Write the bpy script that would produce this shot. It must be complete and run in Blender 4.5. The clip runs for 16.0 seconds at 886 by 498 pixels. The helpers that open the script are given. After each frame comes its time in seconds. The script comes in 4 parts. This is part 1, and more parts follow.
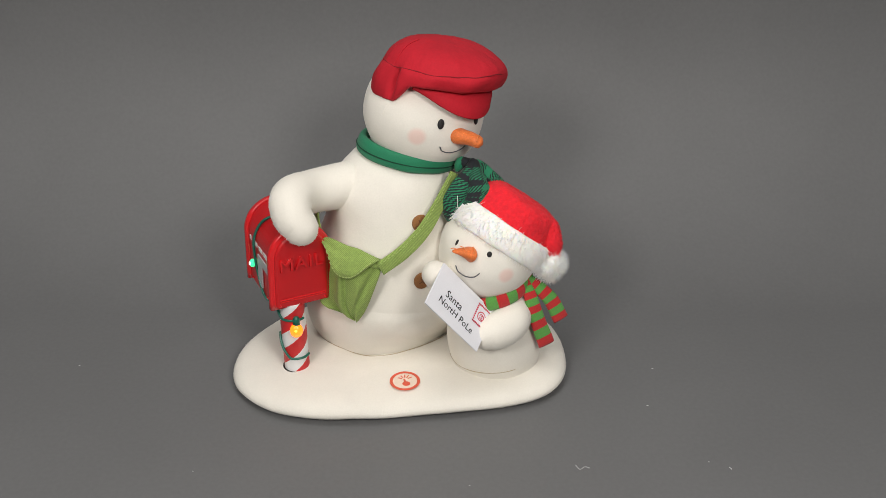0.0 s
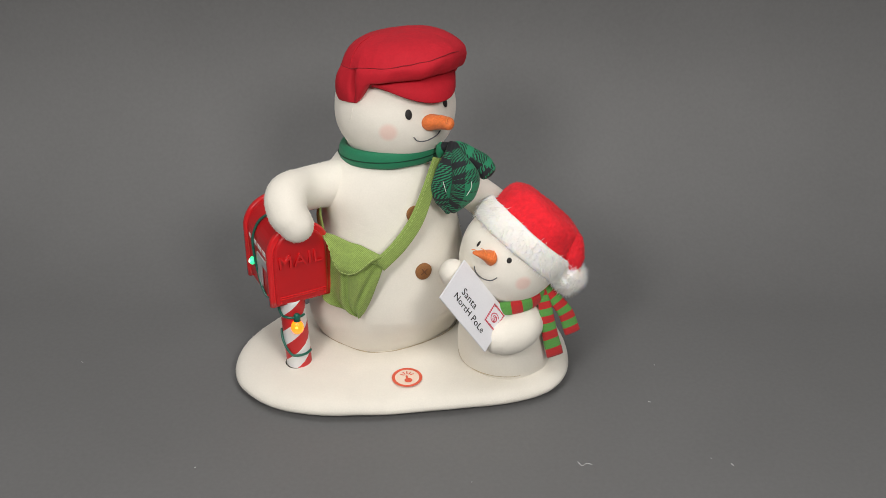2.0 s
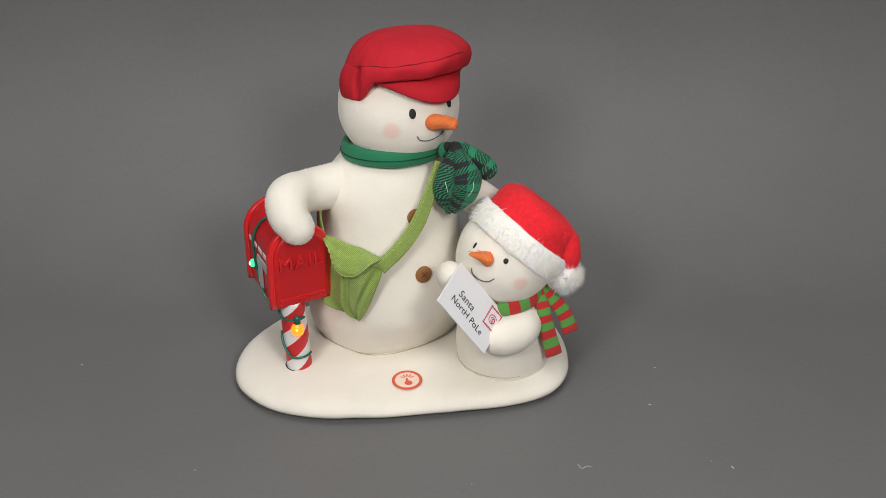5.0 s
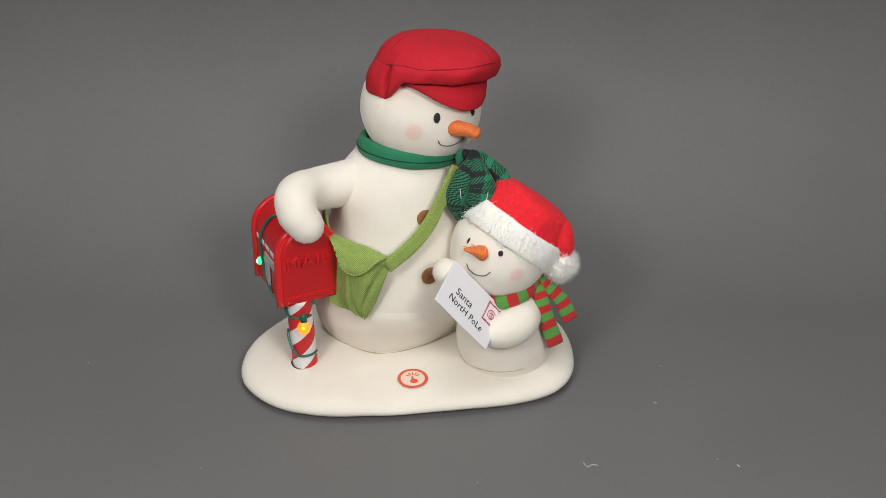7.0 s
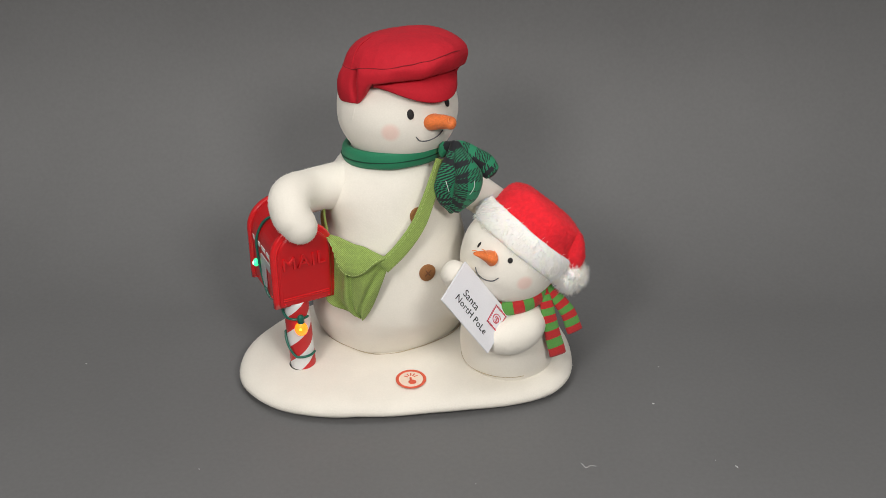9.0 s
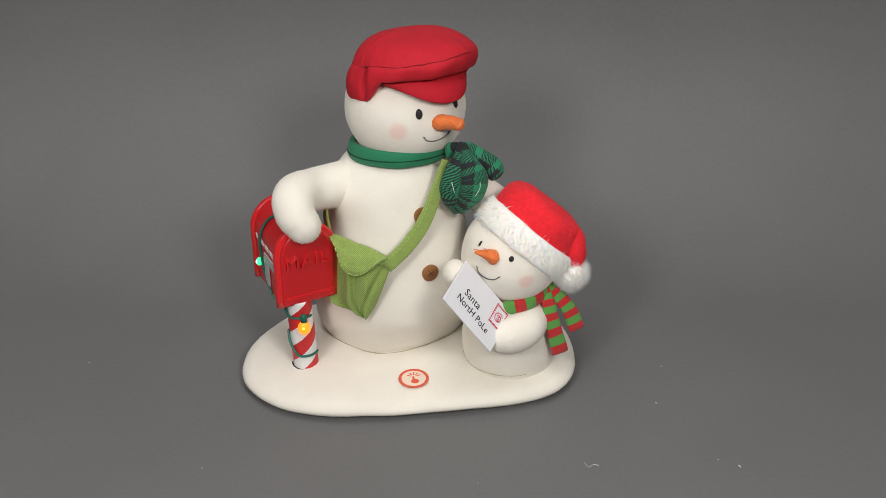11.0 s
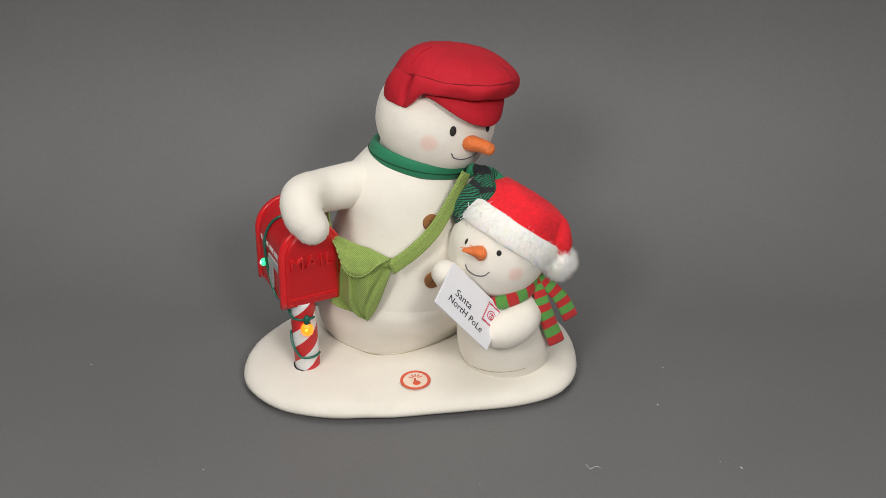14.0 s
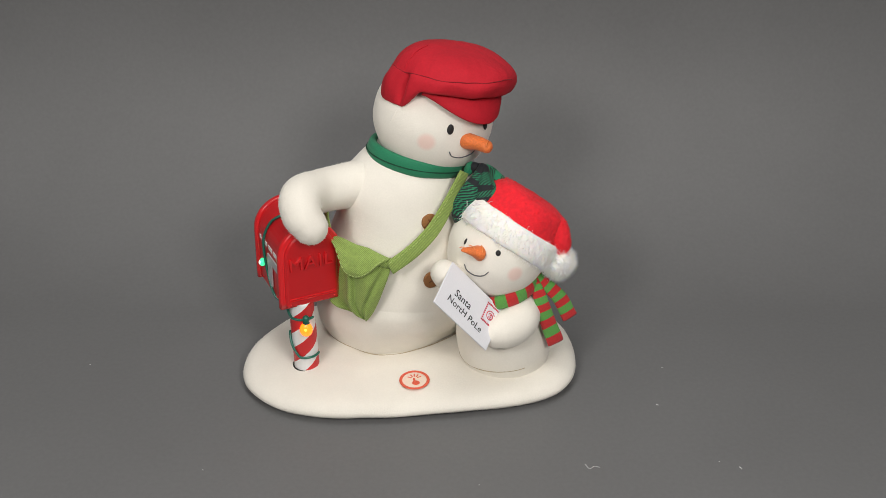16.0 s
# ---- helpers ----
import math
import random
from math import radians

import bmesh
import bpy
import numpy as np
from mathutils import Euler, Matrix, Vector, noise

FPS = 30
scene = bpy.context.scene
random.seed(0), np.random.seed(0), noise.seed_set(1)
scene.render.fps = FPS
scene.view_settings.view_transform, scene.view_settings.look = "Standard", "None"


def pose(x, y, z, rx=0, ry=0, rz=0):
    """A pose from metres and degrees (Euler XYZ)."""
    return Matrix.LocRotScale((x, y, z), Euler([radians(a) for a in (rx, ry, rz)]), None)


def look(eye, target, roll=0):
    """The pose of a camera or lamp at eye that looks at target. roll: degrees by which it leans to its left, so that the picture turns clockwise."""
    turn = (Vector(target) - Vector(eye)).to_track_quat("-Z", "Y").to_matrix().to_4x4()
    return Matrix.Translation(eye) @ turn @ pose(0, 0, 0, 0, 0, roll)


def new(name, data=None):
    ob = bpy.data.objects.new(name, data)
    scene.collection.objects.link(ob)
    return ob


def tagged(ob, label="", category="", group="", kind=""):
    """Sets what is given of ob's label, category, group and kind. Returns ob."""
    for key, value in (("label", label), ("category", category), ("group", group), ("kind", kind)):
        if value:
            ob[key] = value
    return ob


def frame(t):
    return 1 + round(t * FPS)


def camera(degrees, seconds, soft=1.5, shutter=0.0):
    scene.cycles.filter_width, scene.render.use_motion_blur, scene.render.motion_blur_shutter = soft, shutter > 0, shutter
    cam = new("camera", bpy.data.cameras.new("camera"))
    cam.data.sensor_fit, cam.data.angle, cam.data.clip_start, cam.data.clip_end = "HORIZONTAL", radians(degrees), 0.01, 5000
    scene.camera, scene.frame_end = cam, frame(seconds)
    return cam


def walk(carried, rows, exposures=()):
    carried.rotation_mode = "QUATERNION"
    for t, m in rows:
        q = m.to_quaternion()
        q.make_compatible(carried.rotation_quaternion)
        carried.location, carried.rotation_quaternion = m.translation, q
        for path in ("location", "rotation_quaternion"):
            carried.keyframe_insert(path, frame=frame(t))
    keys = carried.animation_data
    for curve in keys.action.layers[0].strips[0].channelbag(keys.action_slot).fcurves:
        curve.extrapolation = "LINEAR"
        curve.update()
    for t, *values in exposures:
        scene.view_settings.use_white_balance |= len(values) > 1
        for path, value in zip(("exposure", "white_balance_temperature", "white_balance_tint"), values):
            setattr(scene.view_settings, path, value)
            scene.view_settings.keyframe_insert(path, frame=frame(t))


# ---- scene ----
# ---- camera ----
cam = camera(46, 16.0, 0.8)
EYE = (0.0327, -0.751, 0.579)
AIM = pose(*EYE, 59, 0, 0)
# seconds, degrees that the held camera turns to its left and up
SHAKE = [(0.0, -0.475, 0.096), (0.5, -0.569, 0.096), (1.0, -0.523, -0.047), (1.5, -0.642, -0.095),
    (2.0, -0.357, -0.095), (2.5, -0.261, -0.095), (3.0, -0.261, -0.047), (3.5, -0.403, -0.023),
    (4.0, -0.403, 0.048), (6.5, -0.143, 0.0), (7.0, -0.048, -0.047), (7.5, 0.023, 0.025), (8.0, 0.0, -0.023),
    (8.5, -0.048, -0.023), (9.0, -0.143, 0.0), (11.5, 0.023, -0.047), (12.0, 0.0, 0.0), (12.5, 0.0, 0.0),
    (13.0, 0.023, -0.047), (13.5, 0.048, 0.0), (14.0, 0.095, 0.048), (14.5, 0.0, 0.143), (15.0, 0.023, 0.096),
    (15.5, 0.0, 0.166), (16.0, 0.048, 0.048)]
walk(cam, [(t, AIM @ pose(0, 0, 0, up, left, 0)) for t, left, up in SHAKE])

# ---- light: two soft lamps beside the camera, the ceiling light and the dim room ----
world = bpy.data.worlds.new("room_light")
scene.world = world
world.use_nodes = True
world.node_tree.nodes["Background"].inputs[0].default_value = (0.95, 0.98, 1.0, 1)
world.node_tree.nodes["Background"].inputs[1].default_value = 0.05


def softbox(eye, target, watts, size, colour):
    lamp = bpy.data.lights.new("softbox", "AREA")
    lamp.shape, lamp.size, lamp.energy, lamp.color = "DISK", size, watts, colour
    ob = new("softbox", lamp)
    ob.matrix_world = look(eye, target)
    return ob


softbox((-0.50, -1.05, 1.00), (0, 0.05, 0.15), 8.4, 0.36, (1.0, 0.965, 0.92))
softbox((0.50, -1.05, 1.00), (0, 0.05, 0.15), 8.4, 0.36, (1.0, 0.965, 0.92))
softbox((0.0, -0.45, 1.90), (0, -0.2, 0), 13.5, 1.1, (1.0, 0.98, 0.95))
scene.view_settings.exposure = 0.0


# ---- materials ----
def node_material(name, colour, rough=0.8, metal=0.0, grain=0.0, grain_scale=900.0, bump=0.0, bump_scale=1500.0,
                  stain=0.0, stain_scale=25.0, sheen=0.0, emit=0.0, coat=0.0, sss=0.0):
    """A surface with variation at two scales and fine relief."""
    m = bpy.data.materials.new(name)
    m.use_nodes = True
    nt = m.node_tree
    b = nt.nodes["Principled BSDF"]
    b.inputs["Roughness"].default_value = rough
    b.inputs["Metallic"].default_value = metal
    b.inputs["Sheen Weight"].default_value = sheen
    b.inputs["Coat Weight"].default_value = coat
    if sss:
        b.inputs["Subsurface Weight"].default_value = sss
        b.inputs["Subsurface Radius"].default_value = (0.004, 0.003, 0.002)
    tc = nt.nodes.new("ShaderNodeTexCoord")
    n1 = nt.nodes.new("ShaderNodeTexNoise")
    n1.inputs["Scale"].default_value, n1.inputs["Detail"].default_value = grain_scale, 3
    n2 = nt.nodes.new("ShaderNodeTexNoise")
    n2.inputs["Scale"].default_value, n2.inputs["Detail"].default_value = stain_scale, 4
    for n in (n1, n2):
        nt.links.new(tc.outputs["Object"], n.inputs["Vector"])

    def scaled(node, amount):
        r = nt.nodes.new("ShaderNodeMapRange")
        r.inputs[1].default_value, r.inputs[2].default_value = 0.25, 0.75
        r.inputs[3].default_value, r.inputs[4].default_value = 1 - amount, 1 + amount
        nt.links.new(node.outputs[0], r.inputs[0])
        return r

    a, c = scaled(n1, grain), scaled(n2, stain)
    mul = nt.nodes.new("ShaderNodeMath")
    mul.operation = "MULTIPLY"
    nt.links.new(a.outputs[0], mul.inputs[0])
    nt.links.new(c.outputs[0], mul.inputs[1])
    vm = nt.nodes.new("ShaderNodeVectorMath")
    vm.operation = "SCALE"
    vm.inputs[0].default_value = colour
    vm.name = "tone"
    nt.links.new(mul.outputs[0], vm.inputs["Scale"])
    nt.links.new(vm.outputs[0], b.inputs["Base Color"])
    if bump:
        n3 = nt.nodes.new("ShaderNodeTexNoise")
        n3.inputs["Scale"].default_value, n3.inputs["Detail"].default_value = bump_scale, 3
        nt.links.new(tc.outputs["Object"], n3.inputs["Vector"])
        bp = nt.nodes.new("ShaderNodeBump")
        bp.inputs["Strength"].default_value, bp.inputs["Distance"].default_value = bump, 0.0008
        nt.links.new(n3.outputs[0], bp.inputs["Height"])
        if sheen and not metal:
            n4 = nt.nodes.new("ShaderNodeTexNoise")
            n4.inputs["Scale"].default_value, n4.inputs["Detail"].default_value = 110.0, 4
            lump = nt.nodes.new("ShaderNodeBump")
            lump.inputs["Strength"].default_value, lump.inputs["Distance"].default_value = 0.22, 0.0022
            nt.links.new(tc.outputs["Object"], n4.inputs["Vector"])
            nt.links.new(n4.outputs[0], lump.inputs["Height"])
            nt.links.new(lump.outputs[0], bp.inputs["Normal"])
        nt.links.new(bp.outputs[0], b.inputs["Normal"])
    if emit:
        b.inputs["Emission Color"].default_value = (*colour, 1)
        b.inputs["Emission Strength"].default_value = emit
    return m


def blushed(m, spots):
    """Adds airbrushed pink cheeks to a fleece: (centre, radius) in the object's space."""
    nt = m.node_tree
    tc = nt.nodes.new("ShaderNodeTexCoord")
    last = nt.nodes["tone"].outputs[0]
    for centre, radius in spots:
        d = nt.nodes.new("ShaderNodeVectorMath")
        d.operation = "DISTANCE"
        nt.links.new(tc.outputs["Object"], d.inputs[0])
        d.inputs[1].default_value = centre
        r = nt.nodes.new("ShaderNodeMapRange")
        r.interpolation_type = "SMOOTHSTEP"
        r.inputs[1].default_value, r.inputs[2].default_value = radius * 0.45, radius
        r.inputs[3].default_value, r.inputs[4].default_value = 0.62, 0.0
        nt.links.new(d.outputs["Value"], r.inputs[0])
        mix = nt.nodes.new("ShaderNodeMix")
        mix.data_type = "RGBA"
        nt.links.new(r.outputs[0], mix.inputs["Factor"])
        nt.links.new(last, mix.inputs["A"])
        mix.inputs["B"].default_value = (0.84, 0.54, 0.47, 1)
        last = mix.outputs["Result"]
    nt.links.new(last, nt.nodes["Principled BSDF"].inputs["Base Color"])
    return m


def twill(name, colour, scale=700.0, depth=0.5, tone=0.12, axis=(1, 1, 0.6), sheen=0.1):
    """Woven cotton with fine diagonal ribs."""
    m = node_material(name, colour, 0.85, grain=tone, grain_scale=500, stain=0.08, stain_scale=30, sheen=sheen)
    nt = m.node_tree
    tc = nt.nodes.new("ShaderNodeTexCoord")
    mp = nt.nodes.new("ShaderNodeMapping")
    mp.inputs["Scale"].default_value = axis
    w = nt.nodes.new("ShaderNodeTexWave")
    w.bands_direction = "DIAGONAL"
    w.inputs["Scale"].default_value, w.inputs["Distortion"].default_value = scale, 1.0
    w.inputs["Detail"].default_value = 2
    bp = nt.nodes.new("ShaderNodeBump")
    bp.inputs["Strength"].default_value, bp.inputs["Distance"].default_value = depth, 0.0006
    nt.links.new(tc.outputs["Object"], mp.inputs[0])
    nt.links.new(mp.outputs[0], w.inputs[0])
    nt.links.new(w.outputs[0], bp.inputs["Height"])
    crease = nt.nodes.new("ShaderNodeTexNoise")
    crease.inputs["Scale"].default_value, crease.inputs["Detail"].default_value = 75.0, 2
    crease.inputs["Distortion"].default_value = 0.2
    soft = nt.nodes.new("ShaderNodeBump")
    soft.inputs["Strength"].default_value, soft.inputs["Distance"].default_value = 0.34, 0.004
    nt.links.new(tc.outputs["Object"], crease.inputs["Vector"])
    nt.links.new(crease.outputs[0], soft.inputs["Height"])
    nt.links.new(soft.outputs[0], bp.inputs["Normal"])
    nt.links.new(bp.outputs[0], nt.nodes["Principled BSDF"].inputs["Normal"])
    rib = nt.nodes.new("ShaderNodeMapRange")
    rib.inputs[3].default_value, rib.inputs[4].default_value = 1 - 0.45 * depth, 1 + 0.2 * depth
    mul = nt.nodes.new("ShaderNodeVectorMath")
    mul.operation = "SCALE"
    nt.links.new(w.outputs[0], rib.inputs[0])
    nt.links.new(nt.nodes["tone"].outputs[0], mul.inputs[0])
    nt.links.new(rib.outputs[0], mul.inputs["Scale"])
    nt.links.new(mul.outputs[0], nt.nodes["Principled BSDF"].inputs["Base Color"])
    return m


def plaid(name):
    """Green cloth with a printed black buffalo check: solid squares where bands cross, fine diagonal hatching elsewhere."""
    m = node_material(name, (0.012, 0.20, 0.095), 0.8, grain=0.1, stain=0.08, sheen=0.1)
    nt = m.node_tree
    uv = nt.nodes.new("ShaderNodeUVMap")
    sep = nt.nodes.new("ShaderNodeSeparateXYZ")
    nt.links.new(uv.outputs[0], sep.inputs[0])

    def op(kind, a, b):
        n = nt.nodes.new("ShaderNodeMath")
        n.operation = kind
        for s, v in zip(n.inputs, (a, b)):
            if isinstance(v, (int, float)):
                s.default_value = v
            else:
                nt.links.new(v, s)
        return n.outputs[0]

    def band(sock):
        return op("LESS_THAN", op("FRACT", op("MULTIPLY", sock, 1 / 0.0215), 0), 0.48)

    bx, by = band(sep.outputs[0]), band(sep.outputs[1])
    both = op("MULTIPLY", bx, by)
    one = op("ABSOLUTE", op("SUBTRACT", bx, by), 0)
    hatch = op("LESS_THAN", op("FRACT", op("MULTIPLY", op("ADD", sep.outputs[0], sep.outputs[1]), 1 / 0.0023), 0), 0.52)
    dark = op("MAXIMUM", both, op("MULTIPLY", one, hatch))
    mix = nt.nodes.new("ShaderNodeMix")
    mix.data_type = "RGBA"
    nt.links.new(dark, mix.inputs["Factor"])
    nt.links.new(nt.nodes["tone"].outputs[0], mix.inputs["A"])
    mix.inputs["B"].default_value = (0.008, 0.010, 0.014, 1)
    nt.links.new(mix.outputs["Result"], nt.nodes["Principled BSDF"].inputs["Base Color"])
    return m


FLEECE = dict(rough=0.95, grain=0.022, grain_scale=700, bump=0.30, bump_scale=1800, stain=0.03, stain_scale=40, sheen=0.25)
WHITE = (0.83, 0.79, 0.71)
M_FLEECE = node_material("ivory_fleece", WHITE, **FLEECE)
M_FLEECE_BASE = node_material("ivory_base_fleece", WHITE, **{**FLEECE, "bump": 0.5, "bump_scale": 1100})
M_BACKDROP = node_material("grey_vinyl_backdrop", (0.146, 0.1465, 0.148), 0.62, grain=0.05, grain_scale=260, stain=0.05,
                           stain_scale=6, bump=0.08, bump_scale=1200)
M_CAP = twill("red_cap_cotton", (0.50, 0.005, 0.018), depth=0.09, tone=0.06, sheen=0.0)
M_CAP_THREAD = node_material("dark_red_thread", (0.24, 0.005, 0.012), 0.9)
M_COLLAR = node_material("green_ribbon", (0.012, 0.20, 0.095), 0.75, grain=0.08, grain_scale=1200, stain=0.06, bump=0.2, sheen=0.1)
M_COLLAR_SEAM = node_material("dark_green_thread", (0.004, 0.05, 0.025), 0.9)
M_PLAID = plaid("green_black_plaid")
M_BAG = twill("green_twill", (0.30, 0.42, 0.10), scale=400, depth=0.6, tone=0.14, axis=(1.0, 0.6, 0.75))
M_BAG_THREAD = node_material("light_green_thread", (0.44, 0.56, 0.19), 0.8)
# hem thread with the contact shade at the base mixed into its tan
M_HEM_SHADE = node_material("shaded_ivory_hem_thread", (0.52, 0.44, 0.31), 0.95, grain=0.2, grain_scale=500)
M_BLACK = node_material("black_embroidery", (0.012, 0.010, 0.010), 0.55, bump=0.5, bump_scale=2500)
M_SMILE = node_material("grey_embroidery", (0.10, 0.10, 0.11), 0.7, bump=0.4)
M_CARROT = node_material("orange_carrot_felt", (0.72, 0.17, 0.035), 0.6, grain=0.18, grain_scale=700, stain=0.12, stain_scale=120,
                         bump=0.7, bump_scale=450, sheen=0.1)
M_CARROT_THREAD = node_material("glossy_orange_thread", (0.85, 0.28, 0.08), 0.35)
M_FELT = node_material("brown_felt", (0.29, 0.125, 0.042), 0.9, grain=0.15, grain_scale=900, bump=0.6, bump_scale=1500)
M_FELT_THREAD = node_material("dark_brown_thread", (0.15, 0.055, 0.018), 0.8)
M_RED = node_material("glossy_red_plastic", (0.56, 0.010, 0.014), 0.30, grain=0.02, stain=0.05, coat=0.15)
# trim red, lightened so the raised letters carry their highlights in the colour
M_RED_TRIM = node_material("bright_red_plastic", (0.68, 0.016, 0.020), 0.25, stain=0.04, coat=0.2)
M_STRIPE_RED = node_material("satin_red_plastic", (0.60, 0.022, 0.025), 0.38, stain=0.05)
M_STRIPE_WHITE = node_material("satin_white_plastic", (0.80, 0.80, 0.80), 0.38, stain=0.03)
M_SILVER = node_material("silver_paint", (0.55, 0.56, 0.57), 0.42, metal=0.3, grain=0.08, grain_scale=900)
M_WHITE_INK = node_material("white_ink", (0.82, 0.82, 0.80), 0.6)
M_WIRE = node_material("green_wire_plastic", (0.012, 0.13, 0.09), 0.28, stain=0.08)
M_AMBER = node_material("lit_amber_bulb", (1.0, 0.20, 0.01), 0.25, emit=1.7, coat=0.5)
M_AMBER_CORE = node_material("lit_yellow_core", (1.0, 0.62, 0.06), 0.25, emit=1.8)
M_GREENLIT = node_material("lit_green_bulb", (0.05, 0.9, 0.35), 0.25, emit=1.1, coat=0.5)
M_GREEN_CORE = node_material("lit_pale_core", (0.55, 1.0, 0.75), 0.25, emit=1.2)
M_PAPER = node_material("white_card", (0.80, 0.80, 0.84), 0.6, grain=0.02, stain=0.02, bump=0.05)
M_INK = node_material("black_ink", (0.015, 0.014, 0.016), 0.6)
M_STAMP = node_material("red_ink", (0.60, 0.06, 0.10), 0.6)
M_SANTA = node_material("red_plush", (0.80, 0.016, 0.030), 0.95, grain=0.12, grain_scale=330, stain=0.05, stain_scale=60,
                        bump=0.8, bump_scale=380, sheen=0.05, sss=0.25)
M_FUR = node_material("white_fur", (0.93, 0.915, 0.88), 0.95, grain=0.03, grain_scale=400, bump=0.7, bump_scale=330, sheen=0.3, sss=0.5)
M_KNIT_RED = node_material("red_knit", (0.50, 0.020, 0.022), 0.9, grain=0.12, grain_scale=1500, bump=0.6, bump_scale=1600, sheen=0.15)
M_KNIT_GREEN = node_material("green_knit", (0.10, 0.32, 0.06), 0.9, grain=0.12, grain_scale=1500, bump=0.6, bump_scale=1600, sheen=0.15)
M_PRINT = node_material("orange_red_print", (0.72, 0.115, 0.06), 0.9, grain=0.15, grain_scale=700, bump=0.6, bump_scale=900)
M_PRINT_PALE = node_material("pale_print_ground", (0.86, 0.70, 0.58), 0.95, grain=0.05, bump=0.6, bump_scale=900)
M_LINT = node_material("white_lint", (0.75, 0.75, 0.75), 0.9)
# near-black colour for the painted shadow at the post's foot
M_POST_SHADE = node_material("dark_post_shade", (0.02, 0.018, 0.016), 0.95)


# ---- building tools ----
def thing(name, at, label, category, group=""):
    ob = new(name)
    ob.location = at
    ob.empty_display_size = 0.02
    ob["at"] = at
    return tagged(ob, label, category, group)


def root_place(ob):
    while ob.parent:
        ob = ob.parent
    return Vector(ob["at"]) if "at" in ob else Vector((0, 0, 0))


def part(name, bm, material, parent, label="", smooth=True, keep=False):
    """Links a bmesh, modelled in the place's space, as one mesh under a thing or a part."""
    me = bpy.data.meshes.new(name)
    if parent is not None and not keep:
        bmesh.ops.translate(bm, verts=bm.verts, vec=-root_place(parent))
    bmesh.ops.recalc_face_normals(bm, faces=bm.faces[:])
    bm.normal_update()
    bm.to_mesh(me)
    bm.free()
    for m in (material if isinstance(material, (list, tuple)) else [material]):
        me.materials.append(m)
    if smooth:
        me.shade_smooth()
    ob = new(name, me)
    ob.parent = parent
    if label:
        ob["label"] = label
    return ob


def spline(points, n):
    """A smooth path of n points through the given ones."""
    p = [Vector(q) for q in points]
    p = [2 * p[0] - p[1], *p, 2 * p[-1] - p[-2]]
    out = []
    for i in range(n):
        u = i / (n - 1) * (len(p) - 3)
        k = min(int(u), len(p) - 4)
        t = u - k
        a, b, c, d = p[k:k + 4]
        out.append(0.5 * ((2 * b) + (c - a) * t + (2 * a - 5 * b + 4 * c - d) * t * t + (3 * b - a - 3 * c + d) * t ** 3))
    return out


def values(v, n):
    """n numbers spread smoothly through the given ones."""
    if isinstance(v, (int, float)):
        return [v] * n
    return [q.x for q in spline([(a, 0, 0) for a in v], n)]


def loft(rings, closed=False, caps=True, bm=None, stripes=None, uv=False):
    """Skin over rings of equally many points. stripes: how many rings carry one colour."""
    bm = bm or bmesh.new()
    made = [[bm.verts.new(q) for q in r] for r in rings]
    k = len(made[0])
    layer = bm.loops.layers.uv.verify() if uv else None
    count = len(made) if closed else len(made) - 1
    for i in range(count):
        a, b = made[i], made[(i + 1) % len(made)]
        for j in range(k):
            f = bm.faces.new((a[j], a[(j + 1) % k], b[(j + 1) % k], b[j]))
            if stripes:
                f.material_index = (i // stripes) % 2
            if uv:
                step = (Vector(rings[i][0]) - Vector(rings[(i + 1) % len(rings)][0])).length
                arm = max((Vector(rings[i][j]) - Vector(rings[i][(j + k // 2) % k])).length for j in range(k // 2))
                for loop, (du, dv) in zip(f.loops, ((j, i), (j + 1, i), (j + 1, i + 1), (j, i + 1))):
                    w = abs((du % k) / k * 2 - 1)
                    loop[layer].uv = (w * arm, dv * step)
    if caps and not closed:
        for r, flip, idx in ((made[0], True, 0), (made[-1], False, count - 1)):
            f = bm.faces.new(r[::-1] if flip else r)
            if stripes:
                f.material_index = (idx // stripes) % 2
    return bm


def sweep(points, ru, rv=None, side=(0, 0, 1), n=24, k=16, round_ends=True, power=2.0, bm=None, stripes=None, uv=False, closed=False,
          rough=0.0):
    """A bent limb, ribbon or wire: half widths ru across and rv along the side direction."""
    path = [Vector(p) for p in points] if closed else spline(points, n)
    n = len(path)
    us, vs = values(ru, n), values(ru if rv is None else rv, n)
    sides = side if isinstance(side, list) else None
    rings = []
    for i, p in enumerate(path):
        t = (path[(i + 1) % n] - path[i - 1]) if closed else (path[min(i + 1, n - 1)] - path[max(i - 1, 0)])
        t.normalize()
        s = Vector(side) if sides is None else spline(sides, n)[i]
        v = s - t * s.dot(t)
        v = v.normalized() if v.length > 1e-6 else t.orthogonal().normalized()
        u = v.cross(t)
        ring = []
        for j in range(k):
            a = 2 * math.pi * j / k
            c, d = math.cos(a), math.sin(a)
            c = math.copysign(abs(c) ** (2 / power), c)
            d = math.copysign(abs(d) ** (2 / power), d)
            q = p + u * us[i] * c + v * vs[i] * d
            if rough:
                q += noise.noise_vector(q * 60) * rough
            ring.append(q)
        rings.append(ring)
    if round_ends and not closed:
        def ends(p, ring, t, r):
            res = []
            for a in (25, 50, 70, 83):
                c, s = math.cos(radians(a)), math.sin(radians(a))
                res.append([p + (q - p) * c + t * r * s for q in ring])
            return res
        t0, t1 = (path[0] - path[1]).normalized(), (path[-1] - path[-2]).normalized()
        rings = ends(path[0], rings[0], t0, min(us[0], vs[0]))[::-1] + rings + ends(path[-1], rings[-1], t1, min(us[-1], vs[-1]))
    return loft(rings, closed, True, bm, stripes, uv)


